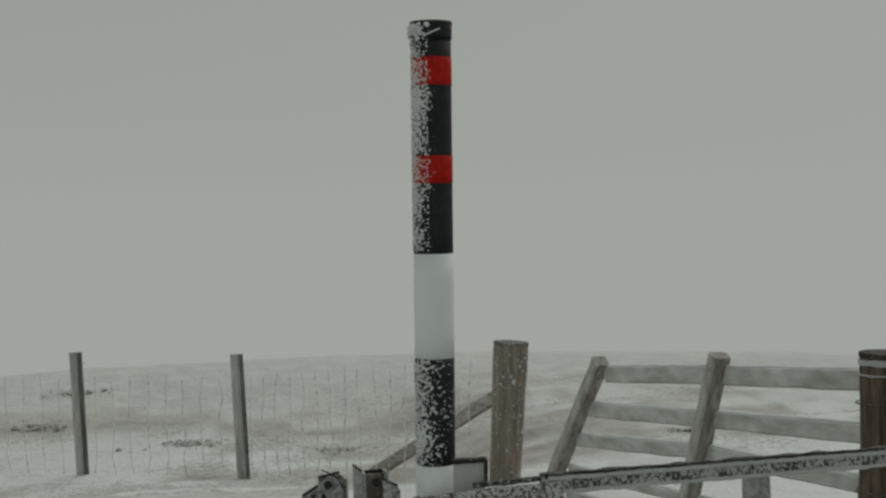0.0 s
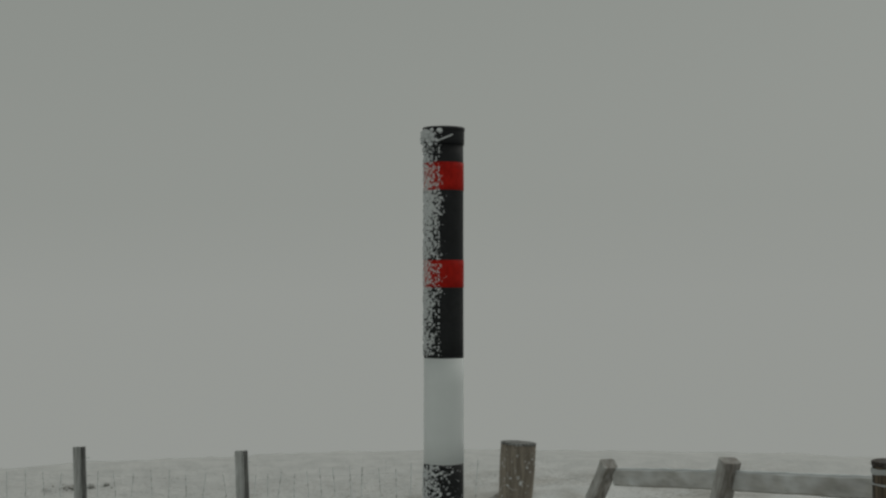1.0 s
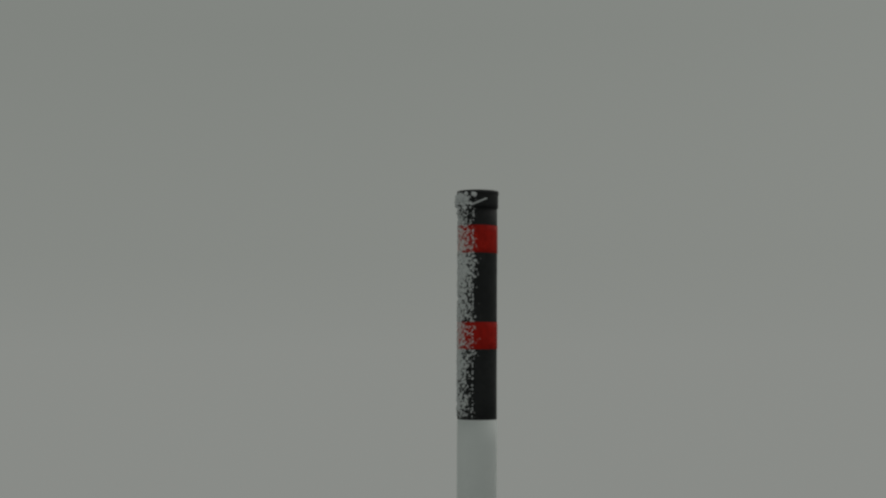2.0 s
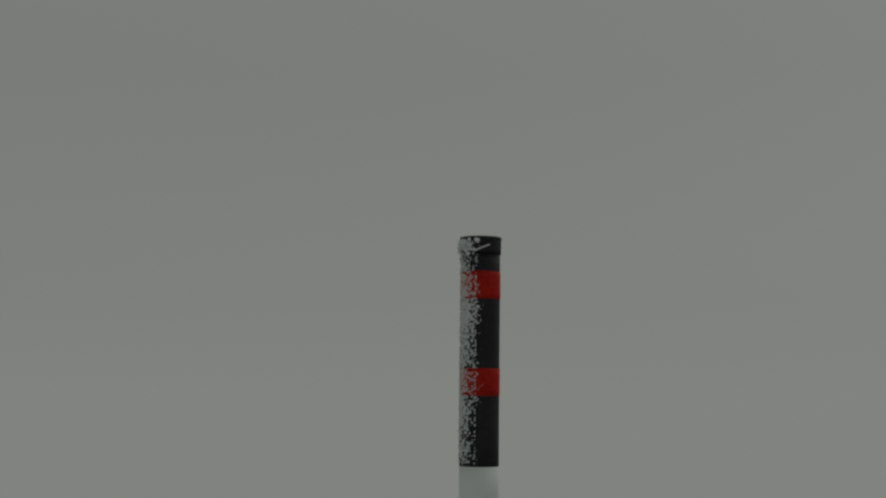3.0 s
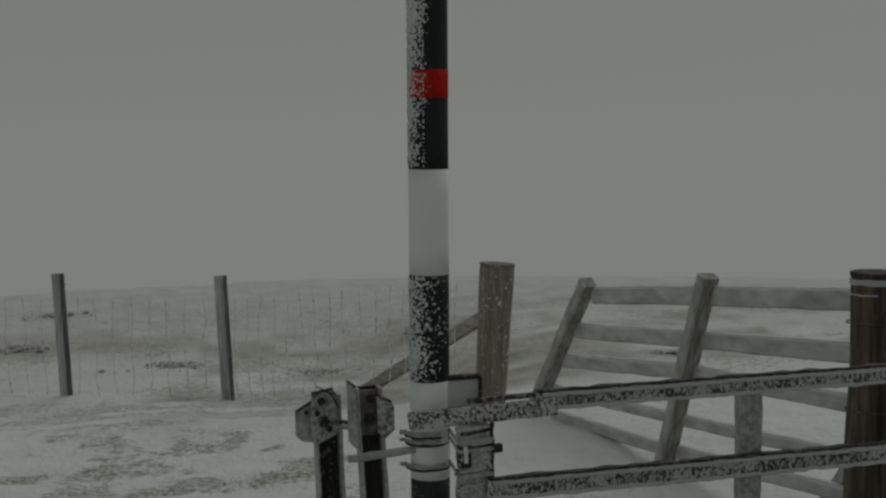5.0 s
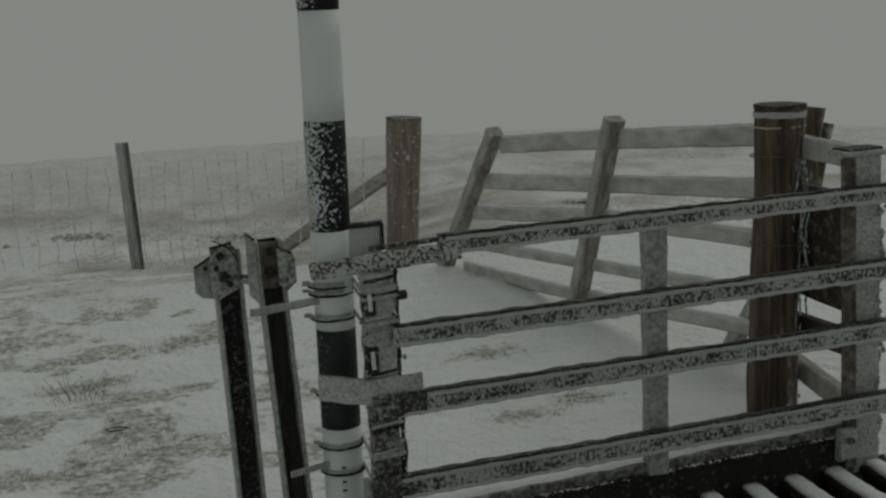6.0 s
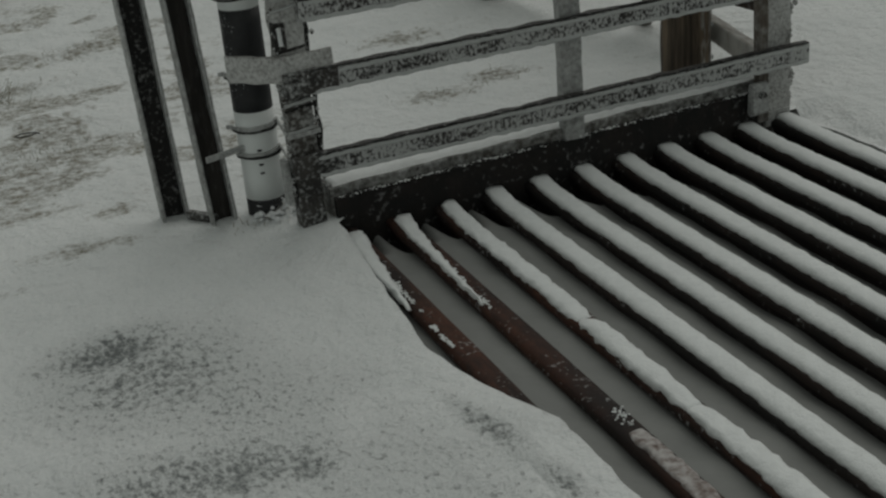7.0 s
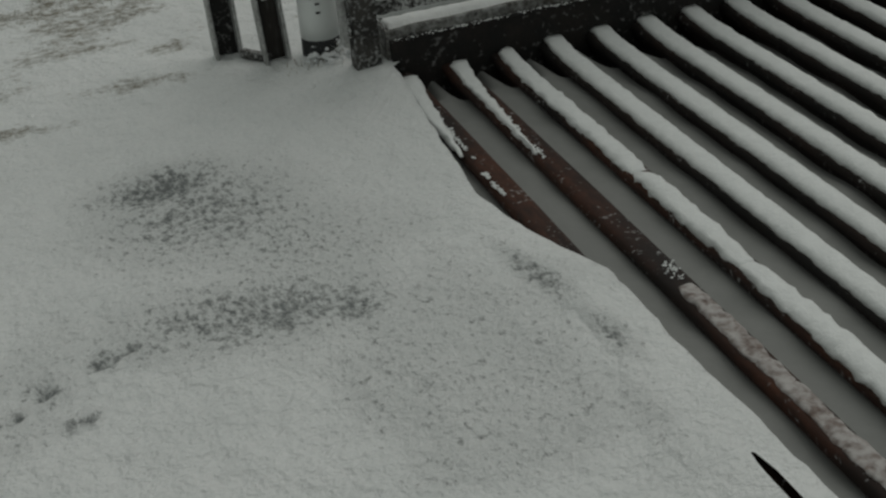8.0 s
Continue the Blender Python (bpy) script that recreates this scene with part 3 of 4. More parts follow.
def snow_cap(x, y0, y1, half, high, shift, seed, rough=0.010, end=1.0):
    """A rounded, wind-packed strip of snow along a bar."""
    b = bmesh.new()
    n = max(6, int(abs(y1 - y0) / 0.022))
    rings = []
    for i in range(n + 1):
        t = i / n
        y = y0 + (y1 - y0) * t
        fade = min(1.0, 16 * t * n * 0.022, 16 * (1 - t) * n * 0.022) ** 0.5 if 0 < t < 1 else (0.85 if y0 > 0 and t == 0 else 0.2)
        fade = 1.0 if y0 > 0 and t < 0.5 else fade
        var = min(0.14, rough * 14)
        k = noise.noise(Vector((x * 9 + seed, y * 5, 1.0)))
        k2 = noise.noise(Vector((x * 9 + seed, y * 17, 5.0)))
        w, h = half * (1 + var * (0.5 * k + 0.5 * k2)) * (0.7 + 0.3 * fade) * (1 - (1 - end) * t), high * (1 + var * (k + k2)) * fade
        ring = []
        for a in range(9):
            u = math.pi * a / 8
            s = math.copysign(abs(math.cos(u)) ** 0.55, -math.cos(u))
            q = Vector((x + shift - half * (1 - end) * t + w * s, y, -0.006 * (abs(s) ** 6) + h * math.sin(u) ** 0.45))
            q.x += 0.020 * math.exp(-abs(y - 0.03) / 0.10)
            q += wobble(q, 75.0, 0.0036 if rough < 0.01 else 0.009) * (0.4 + 0.6 * abs(s))
            q += wobble(q, 21.0, 0.0018 if rough < 0.01 else 0.004)
            ring.append(b.verts.new(q))
        rings.append(ring)
    for r0, r1 in zip(rings, rings[1:]):
        for j in range(8):
            b.faces.new((r0[j], r0[j + 1], r1[j + 1], r1[j]))
        b.faces.new((r0[0], r1[0], r1[8], r0[8]))
    b.faces.new(rings[0])
    b.faces.new(rings[-1][::-1])
    return b


for k in range(-1, 11):
    x = PITCH * k + 0.004
    bar = new("bar", bar_mesh if k < 3 else dark_bar)
    bar.parent = grid
    bar.location = Vector((x, 0.0022 * k, BAR_TOP)) - origin(grid)
    runs = [(0.034 + 0.0022 * k, -3.25, 0.0345, 0.017, 0.002)]
    if k == -1:
        runs = []
    if k == 0:
        runs = [(0.0, -0.62, 0.040, 0.013, -0.008, 0.12), (-0.20, -0.66, 0.010, 0.0, -0.018), (-0.76, -0.97, 0.005, 0.0, -0.028)]
    if k == 1:
        runs = [(0.015, -0.72, 0.029, 0.012, -0.001, 0.12), (-0.30, -0.82, 0.010, 0.0, -0.016), (-1.26, -1.48, 0.022, 0.0, 0.006), (-1.50, -3.2, 0.026, 0.005, 0.003)]
    if k == 2:
        runs = [(0.030, -0.95, 0.030, 0.015, -0.002), (-0.955, -1.50, 0.031, 0.018, -0.003), (-1.48, -3.2, 0.034, 0.017, 0.0)]
    for y0, y1, half, high, shift, *end in runs:
        if high == 0.0:
            crumbs, rnd = bmesh.new(), random.Random(k + 40)
            for i in range(int((y0 - y1) * 420)):
                y = rnd.uniform(y1, y0)
                if noise.noise(Vector((k * 3.1, y * 13, 0.5))) > -0.12:
                    thin = 1.0 - 0.6 * (y0 - y) / (y0 - y1)
                    lump(crumbs, (x + shift + rnd.gauss(0, half * 0.7 * thin), y, BAR_TOP + rnd.uniform(0.0, 0.007) * thin), rnd.uniform(0.004, 0.010) * thin, 0.7, rnd)
            part("crumbled_snow", crumbs, cap_snow, bar, "broken crumbs of snow", kind="stuff")
            continue
        cap = part("snow_cap", snow_cap(x, y0, y1, half, high, shift, k * 3.7, 0.016 if k < 3 else 0.004, *end), thin_frost if high < 0.008 else cap_snow, bar, "thin rusty frost" if high < 0.008 else "white wind-packed snow strip", True)
        cap.data.transform(Matrix.Translation((0, 0, BAR_TOP)))

# side of the grid below the barrier
part("side_plate", beam((-0.02, 0.045, -0.112), (1.66, 0.066, -0.100), 0.022, 0.41, 70, 0.006, 14.0), plate_mat, grid, "black tarred steel side plate")
kerb = part("kerb_timber", beam((-0.03, 0.110, -0.040), (1.70, 0.131, -0.024), 0.105, 0.325, 60, 0.007, 9.0), sleeper_mat, grid, "frosted kerb timber behind the plate")
part("snow_top", beam((-0.02, 0.122, 0.122), (1.70, 0.143, 0.138), 0.10, 0.020, 90, 0.008, 13.0, (0, 0, 1), 0.010), cap_snow, kerb, "snow lying on the timber", True)
b = bmesh.new()
for i in range(620):
    x = random.uniform(-0.01, 1.62)
    k = noise.noise(Vector((x * 7, 2.0, 1.0)))
    lump(b, (x, 0.043 + 0.0125 * x + random.gauss(0, 0.005), 0.0915 + 0.012 * x / 1.6 + 0.004 * k + random.gauss(0, 0.0015)), random.uniform(0.002, 0.0055) * (1 + 0.6 * k), 0.6)
part("snow_line", b, cap_snow, kerb, "ragged line of snow along the edge", kind="stuff")
tab = part("bracket", block(1.60, 1.665, 0.0, 0.036, 0.03, 0.15, 0.01, 4, 0.006), steel_grey, grid, "frosted bolted end bracket")
part("bolt", bolt((1.632, 0.0, 0.11)), steel_dark, tab)

# ---------------------------------------------------------------- barrier along the grid
YG = 0.038
barrier = thing("side_barrier", (0.85, YG, 0.0), "rime-crusted four-rail steel barrier beside the grid", "barrier")
RAILS = ((0.10, 1.041, 0.064), (-0.07, 0.768, 0.072), (-0.09, 0.543, 0.074), (-0.09, 0.269, 0.078))
for (x0, top, high) in RAILS:
    b = bmesh.new()
    loft(b, rect(0.034, high, 0.005), (x0, YG - 0.017, top - high / 2), (1.847, YG - 0.017, top - high / 2), 90, (0, 0, 1), 0.006, 16.0)
    rail = part("rail", b, rail_mat, barrier)
    part("top_edge", loft(bmesh.new(), rect(0.010, 0.005, 0.001), (x0 + 0.01, YG - 0.036, top), (1.84, YG - 0.036, top), 150, (0, 0, 1), 0.004, 30.0), steel_web, rail, "thin black top edge")
    for zz, hh, dd in ((top - 0.014, 0.014, 0.004), (top - high + 0.006, 0.013, 0.005)):
        b = bmesh.new()
        loft(b, rect(0.010, hh, 0.003), (x0 + 0.02, YG - 0.036, zz), (1.84, YG - 0.036, zz), 150, (0, 0, 1), dd, 34.0)
        part("rime_ridge", b, ridge_mat, rail, "pale ridge of rime")
up_label = "frosted steel upright"
part("upright", beam((0.880, YG + 0.032, 0.0), (0.885, YG + 0.032, 1.0), 0.08, 0.05, 30, 0.004, 14.0, (0, 1, 0)), steel_grey, barrier, up_label)
# stepped, boxed upright at the pole end
part("upright", beam((-0.096, YG + 0.035, 0.55), (-0.092, YG + 0.035, 0.93), 0.10, 0.06, 24, 0.008, 16.0, (0, 1, 0)), steel_rime, barrier, up_label)
part("upright", beam((-0.098, YG + 0.035, 0.18), (-0.096, YG + 0.035, 0.57), 0.090, 0.055, 20, 0.008, 16.0, (0, 1, 0)), dark_mottle, barrier, "darker mottled upright section")
part("foot", beam((-0.100, YG + 0.03, -0.05), (-0.100, YG + 0.03, 0.24), 0.085, 0.06, 10, 0.005, 12.0, (0, 1, 0)), steel_dark, barrier, "black bare steel foot")
part("gusset", beam((-0.165, YG + 0.03, 0.10), (-0.165, YG + 0.03, 0.25), 0.02, 0.05, 4, 0.004, 12.0, (0, 1, 0)), steel_grey, barrier)
part("back_plate", block(-0.150, -0.045, 0.16, 0.175, 0.96, 1.066, 0.006, 8, 0.004), ridge_mat, barrier, "frosted plate with a dark top edge")
part("back_plate_edge", block(-0.152, -0.040, 0.150, 0.18, 1.063, 1.078, 0.003, 10, 0.004), steel_web, barrier)
part("back_plate_edge", block(-0.048, -0.038, 0.150, 0.18, 0.99, 1.070, 0.002, 4, 0.003), steel_web, barrier)
for z0, z1 in ((0.80, 0.885), (0.61, 0.70)):
    # Solid black block painted as the dark of an open slot
    slot = part("hinge_slot", block(-0.150, -0.112, YG - 0.006, YG + 0.03, z0, z1, 0.006, 6, 0.003), steel_web, barrier, "hinge lug, its open slot painted black")
    # The pin's shine is put into its pale colour
    part("pin", tube((-0.130, YG - 0.010, z0 + 0.02), (-0.133, YG - 0.010, z1 - 0.012), 0.007, 8, 4, 0.001, 40.0), rime_mat, slot, "pale hinge pin, its shine painted white")
part("upright_edge", beam((-0.044, YG + 0.010, 0.20), (-0.040, YG + 0.010, 0.94), 0.012, 0.018, 44, 0.008, 26.0, (0, 1, 0), 0.002), steel_web, barrier, "ragged black edge")
# Pale strips are rime ledges; dark ones paint the gaps between them black
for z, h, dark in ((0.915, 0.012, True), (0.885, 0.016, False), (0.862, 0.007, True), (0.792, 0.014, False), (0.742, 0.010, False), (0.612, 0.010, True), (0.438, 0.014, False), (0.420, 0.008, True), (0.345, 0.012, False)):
    part("ice_ledge", beam((-0.146, YG + 0.003, z - 0.006), (-0.042, YG + 0.003, z + 0.006), 0.010, h * 0.8, 14, 0.004, 34.0, (0, 0, 1), 0.002), steel_web if dark else ridge_mat, barrier, "black strip painted as a gap" if dark else "ledge of rime")
part("stub", block(-0.145, 0.03, YG - 0.040, YG - 0.02, 0.468, 0.548, 0.006, 10, 0.005), steel_dark, barrier, "bare dark steel rail stub")
part("stub", block(-0.155, 0.0, YG - 0.040, YG - 0.02, 0.19, 0.272, 0.006, 10, 0.006), steel_dark, barrier)
part("bolt", bolt((-0.030, YG + 0.03, 0.85), 0.016, 0.03, (1, 0, 0)), steel_dark, barrier)
b = bmesh.new()
for i in range(170):
    z = random.uniform(0.1, 0.93)
    x = random.choice((-0.148, -0.046)) + random.gauss(0, 0.005) + 0.006 * math.sin(z * 31)
    lump(b, (x, YG + 0.01 + random.gauss(0, 0.012), z), random.uniform(0.004, 0.010), 1.2)
part("ice_fringe", b, strap_mat, barrier, "ragged frozen fringe", kind="stuff")
# boxed post at the far end
end_post = part("end_post", beam((1.759, 0.095, -0.05), (1.745, 0.095, 1.150), 0.112, 0.06, 50, 0.006, 16.0, (0, 1, 0)), steel_rime, barrier, "square frosted end post")
part("post_cap", block(1.632, 1.812, 0.052, 0.15, 1.138, 1.160, 0.006, 14, 0.004), steel_grey, end_post, "frosted box cap")
# Solid black block painted as the shaded inside of the open post
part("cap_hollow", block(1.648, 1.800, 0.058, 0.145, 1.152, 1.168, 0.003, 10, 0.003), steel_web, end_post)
part("end_strip", beam((1.686, 0.07, -0.02), (1.662, 0.07, 1.150), 0.048, 0.03, 20, 0.003, 12.0, (0, 1, 0)), strip_mat, barrier, "narrow grey-brown strip")
b = bmesh.new()
rnd = random.Random(3)
for i in range(150):
    z = rnd.uniform(0.02, 1.0)
    lump(b, (1.802 + abs(rnd.gauss(0, 0.010)) + 0.012 * math.sin(z * 19), 0.085 + rnd.gauss(0, 0.015), z), rnd.uniform(0.006, 0.015), 1.2, rnd)
part("ice_fringe", b, steel_rime, end_post, "ragged frozen fringe", kind="stuff")

# strap plates that clamp the barrier to the pole
strap = part("clamp_strap", beam((-0.285, 0.165, 0.936), (0.165, -0.004, 0.990), 0.02, 0.056, 36, 0.006, 18.0), strap_mat, barrier, "rusty rimed clamp strap")
part("strap_edge", beam((-0.10, 0.115, 1.000), (0.165, 0.015, 1.028), 0.03, 0.014, 16, 0.004, 14.0), steel_dark, strap)
b = beam((-0.278, 0.170, 0.552), (-0.150, 0.030, 0.556), 0.014, 0.088, 16, 0.006, 18.0)
loft(b, rect(0.016, 0.086), (-0.156, 0.030, 0.556), (0.025, 0.018, 0.560), 18, (0, 0, 1), 0.006, 18.0)
part("clamp_plate", b, steel_rime, barrier, "frost-covered clamp plate")
ties = ((0.878, 0.012), (0.853, 0.008), (0.770, 0.010), (0.512, 0.009), (0.330, 0.011), (0.240, 0.007))
for z, h in ties:
    arc = [(-0.195 + 0.072 * math.cos(a), 0.27 + 0.072 * math.sin(a)) for a in [math.pi * (0.95 + 0.95 * i / 14) for i in range(15)]]
    b = bmesh.new()
    pale = [(-0.285, 0.29)] + arc + [(-0.150, 0.034), (-0.042, 0.026)]
    for (ax, ay), (bx, by) in zip(pale, pale[1:]):
        loft(b, rect(0.006, h + 0.004, 0.001), (ax, ay, z + 0.06 * (ax + 0.195)), (bx, by, z + 0.06 * (bx + 0.195)), 2, (0, 0, 1), 0.002, 30.0)
    band = part("tie_band", b, steel_grey, barrier, "thin frosted tie band")
    b = bmesh.new()
    for (ax, ay), (bx, by) in zip(arc, arc[1:]):
        loft(b, rect(0.008, 0.008, 0.001), (ax, ay, z - 0.013), (bx, by, z - 0.013), 1, (0, 0, 1), 0.002, 30.0)
    part("band_edge", b, steel_web, band, "black lower edge")

# ---------------------------------------------------------------- marker pole
PX, PY, LX, LY = -0.196, 0.269, 0.0102, -0.0062


def on_pole(z):
    return (PX + LX * z, PY + LY * z, z)


pole = thing("snow_pole", (PX, PY, 0.0), "tall black and white snow pole with red bands and rime", "snow pole")
R = 0.0655


def sleeve(z0, z1, r, n=4):
    return loft(bmesh.new(), circle(r, 40), on_pole(z0), on_pole(z1), n, (0, 1, 0), 0.0006, 6.0)


part("upper_tube", sleeve(1.749, 2.455, R, 10), pole_black, pole, "black painted tube, rimed on one side", True)
part("lower_tube", sleeve(1.05, 1.404, R, 6), pole_low, pole, "black painted tube, speckled with rime", True)
part("foot_tube", sleeve(0.383, 0.722, R, 6), pole_foot, pole, "black painted tube, nearly bare", True)
part("base_tube", sleeve(-0.12, 0.075, R, 3), pole_foot, pole, "", True)
for z0, z1 in ((1.404, 1.749), (0.722, 1.05), (0.075, 0.383)):
    part("white_band", sleeve(z0, z1, R + 0.0006), pole_white, pole, "plain white painted band", True)
for z0, z1 in ((2.300, 2.391), (1.981, 2.070)):
    part("red_band", sleeve(z0, z1, R + 0.0012), pole_red, pole, "red reflective band", True)
cap = part("pole_cap", loft(bmesh.new(), circle(R + 0.003, 40), on_pole(2.452), on_pole(2.505), 3, (0, 1, 0), 0.0008, 9.0), pole_black, pole, "black plastic end cap", True)
part("cap_rim", loft(bmesh.new(), circle(R + 0.0045, 40), on_pole(2.498), on_pole(2.508), 1, (0, 1, 0)), pole_foot, cap, "", True)
rnd = random.Random(5)
b = bmesh.new()
for z0, z1, count, lo, hi in ((1.76, 2.50, 1100, -0.95, 0.95), (1.06, 1.40, 380, -1.0, 2.0)):
    for i in range(count):
        a = math.pi + 0.14 + max(lo, min(hi, rnd.gauss(0.0, 0.55)))
        z = rnd.uniform(z0, z1)
        x, y, _ = on_pole(z)
        r = rnd.uniform(0.0016, 0.0046)
        lump(b, (x + math.cos(a) * (R + 0.001), y + math.sin(a) * (R + 0.001), z), r, 1.1, rnd)
for i in range(90):
    a = math.pi - 0.1 + rnd.gauss(0.15, 0.6)
    x, y, _ = on_pole(2.49)
    lump(b, (x + math.cos(a) * (R + 0.006), y + math.sin(a) * (R + 0.006), 2.497 - abs(rnd.gauss(0, 0.02))), rnd.uniform(0.004, 0.010), 0.9, rnd)
part("rime", b, rime_mat, pole, "rough white rime on the windward side", kind="stuff")
b = bmesh.new()
for i in range(26):
    x, y, _ = on_pole(2.475)
    a = math.pi * 1.32 + i * 0.028
    lump(b, (x + math.cos(a) * (R + 0.005), y + math.sin(a) * (R + 0.005), 2.458 + 0.0008 * i), 0.0045, 0.7, rnd)
part("ice_streak", b, rime_mat, pole)
for z in (0.20, 0.17, 0.25):
    x, y, _ = on_pole(z)
    part("drill_hole", block(x - 0.022, x - 0.008, y - R - 0.0035, y - R + 0.01, z, z + 0.006, 0.001), pole_foot, pole)
b = bmesh.new()
for i in range(240):
    a, d_ = rnd.uniform(-2.6, 0.6), abs(rnd.gauss(0.09, 0.03))
    lump(b, (PX + 0.03 + math.cos(a) * d_ * 1.2, PY - 0.01 + math.sin(a) * d_, max(0.004, rnd.gauss(0.02, 0.018))), rnd.uniform(0.005, 0.016), 0.8, rnd)
part("ice_clump", b, rime_mat, pole, "clump of ice and snow round the foot", kind="stuff")
# arms that stick out of the pole
for x0, z, h in ((-0.475, 0.815, 0.026), (-0.385, 0.255, 0.022)):
    part("arm", beam((x0, 0.215, z), (-0.235, 0.24, z + 0.008), 0.014, h, 12, 0.003, 20.0), steel_grey, pole, "short frosted steel arm")

# ---------------------------------------------------------------- channel posts beside the pole


def channel_post(base, top, w, depth, plates, web=steel_web):
    post = thing("channel_post", (base[0], base[1], 0.0), "dark galvanised channel post with bolted top plates, rimed edges", "post", "channel posts")
    base, top = Vector(base), Vector(top)
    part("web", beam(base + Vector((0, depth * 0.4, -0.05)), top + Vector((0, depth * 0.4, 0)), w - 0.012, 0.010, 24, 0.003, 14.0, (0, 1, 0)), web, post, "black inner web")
    for s in (-1, 1):
        off = Vector((s * w / 2, 0, 0))
        part("flange", beam(base + off + Vector((0, 0, -0.05)), top + off, 0.012, depth, 24, 0.002, 14.0, (0, 1, 0)), steel_grey, post, "grey galvanised flange")
    for outline, y, holes, material in plates:
        b = bmesh.new()
        f0 = [b.verts.new((u, y, v)) for u, v in outline]
        f1 = [b.verts.new((u, y + 0.010, v)) for u, v in outline]
        b.faces.new(f0)
        b.faces.new(f1[::-1])
        for i in range(len(outline)):
            k = (i + 1) % len(outline)
            b.faces.new((f0[i], f0[k], f1[k], f1[i]))
        plate = part("top_plate", b, material, post, "angular galvanised plate")
        # Raised black discs for bolts, and for the dark of an open hole
        for u, v, r in holes:
            part("bolt", bolt((u, y + 0.002, v), r, 0.010), steel_web, plate, "black bolt")
        (ax, az), (bx, bz) = outline[0], outline[1]
        part("plate_edge", beam((ax, y + 0.002, az + 0.003), (bx, y + 0.002, bz + 0.003), 0.018, 0.007, 6, 0.002, 30.0), steel_web, plate, "bare black edge")
    return post


u1 = channel_post((-0.482, 0.43, 0.0), (-0.507, 0.43, 0.99), 0.082, 0.06, (
    ([(-0.611, 0.930), (-0.556, 0.962), (-0.545, 0.955), (-0.545, 0.822), (-0.590, 0.830), (-0.611, 0.850)], 0.44, ((-0.575, 0.93, 0.008),), steel_grey),
    ([(-0.561, 1.000), (-0.490, 1.012), (-0.478, 0.985), (-0.470, 0.862), (-0.552, 0.826), (-0.563, 0.860)], 0.392,
     ((-0.530, 0.975, 0.015), (-0.523, 0.905, 0.021), (-0.505, 0.878, 0.012), (-0.545, 0.935, 0.010)), stained_plate)))
for z in (0.898, 0.880):
    part("rod", tube((-0.47, 0.40, z), (-0.39, 0.32, z + 0.004), 0.008, 8, 4, 0.002, 30.0), steel_dark if z > 0.89 else steel_grey, u1, "threaded rod")
for dx, dz in ((-0.05, 0.03), (0.03, -0.05)):
    part("tie_wire", loft(bmesh.new(), circle(0.0025, 5), (-0.50, 0.39, 1.0), (-0.50 + dx, 0.385, 1.0 + dz), 4, (0, 1, 0), 0.004, 30.0), steel_web, u1, "loose end of tie wire")
part("foot_bar", beam((-0.44, 0.40, 0.012), (-0.37, 0.31, 0.012), 0.03, 0.03, 4, 0.004), steel_dark, u1)
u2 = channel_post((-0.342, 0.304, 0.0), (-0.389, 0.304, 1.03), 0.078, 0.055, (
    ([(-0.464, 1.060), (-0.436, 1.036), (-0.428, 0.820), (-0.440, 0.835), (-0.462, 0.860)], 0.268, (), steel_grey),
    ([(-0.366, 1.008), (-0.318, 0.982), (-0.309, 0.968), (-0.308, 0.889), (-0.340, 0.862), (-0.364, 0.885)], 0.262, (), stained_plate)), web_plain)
part("web_plate", block(-0.426, -0.352, 0.290, 0.300, 0.87, 1.025, 0.004, 8, 0.002), strip_mat, u2, "brown stained plate in the channel")
for u, v, r in ((-0.385, 0.995, 0.014), (-0.390, 0.925, 0.020)):
    part("bolt", bolt((u, 0.288, v), r, 0.012), steel_web, u2, "black bolt")

# ---------------------------------------------------------------- timber posts and broken fence
gate_post = thing("strainer_post", (1.69, 0.59, 0.0), "thick dark round timber post, split and rimed", "post")
b = tube((1.688, 0.592, -0.1), (1.718, 0.58, 1.280), 0.099, 22, 30, 0.010, 5.0, 0.98)
part("trunk", b, wood_dark, gate_post, "", True)
part("top_disc", tube((1.718, 0.58, 1.270), (1.718, 0.58, 1.290), 0.1005, 22, 2, 0.005, 9.0), wood_board, gate_post, "dark sawn top")
for z, high in ((1.240, 0.022), (1.200, 0.006)):
    part("snow_ring", tube((1.717, 0.580, z), (1.717, 0.580, z + high), 0.1010, 30, 2, 0.006, 22.0), ridge_mat, gate_post, "thin ring of rime")
for k in range(7):
    b = bmesh.new()
    r_ = random.Random(40 + k)
    p = Vector((1.768 + 0.008 * k, 0.490 + 0.006 * k, 1.14 - 0.05 * k))
    knots = [p]
    for i in range(9):
        knots.append(knots[-1] + Vector((r_.uniform(-0.018, 0.016), r_.uniform(-0.006, 0.006), -0.045 + r_.uniform(-0.02, 0.02))))
    strand(b, knots, 0.0045)
    part("twine", b, twine_mat, gate_post, "loose strand of frosted green twine", True)
for z in (0.74, 1.09):
    b = bmesh.new()
    loop = [(1.706 + 0.1015 * math.cos(k * math.pi / 9), 0.585 + 0.1015 * math.sin(k * math.pi / 9), z + 0.004 * math.sin(k * 0.7)) for k in range(19)]
    for p, q in zip(loop, loop[1:]):
        loft(b, circle(0.003, 5), p, q, 1)
    part("wire_loop", b, strip_mat, gate_post)
b = bmesh.new()
for i in range(110):
    a = rnd.uniform(-1.0, 0.35)
    z = rnd.triangular(0.05, 1.25, 1.1)
    lump(b, (1.70 + 0.102 * math.cos(a), 0.585 + 0.102 * math.sin(a), z), rnd.uniform(0.003, 0.007), 2.2, rnd)
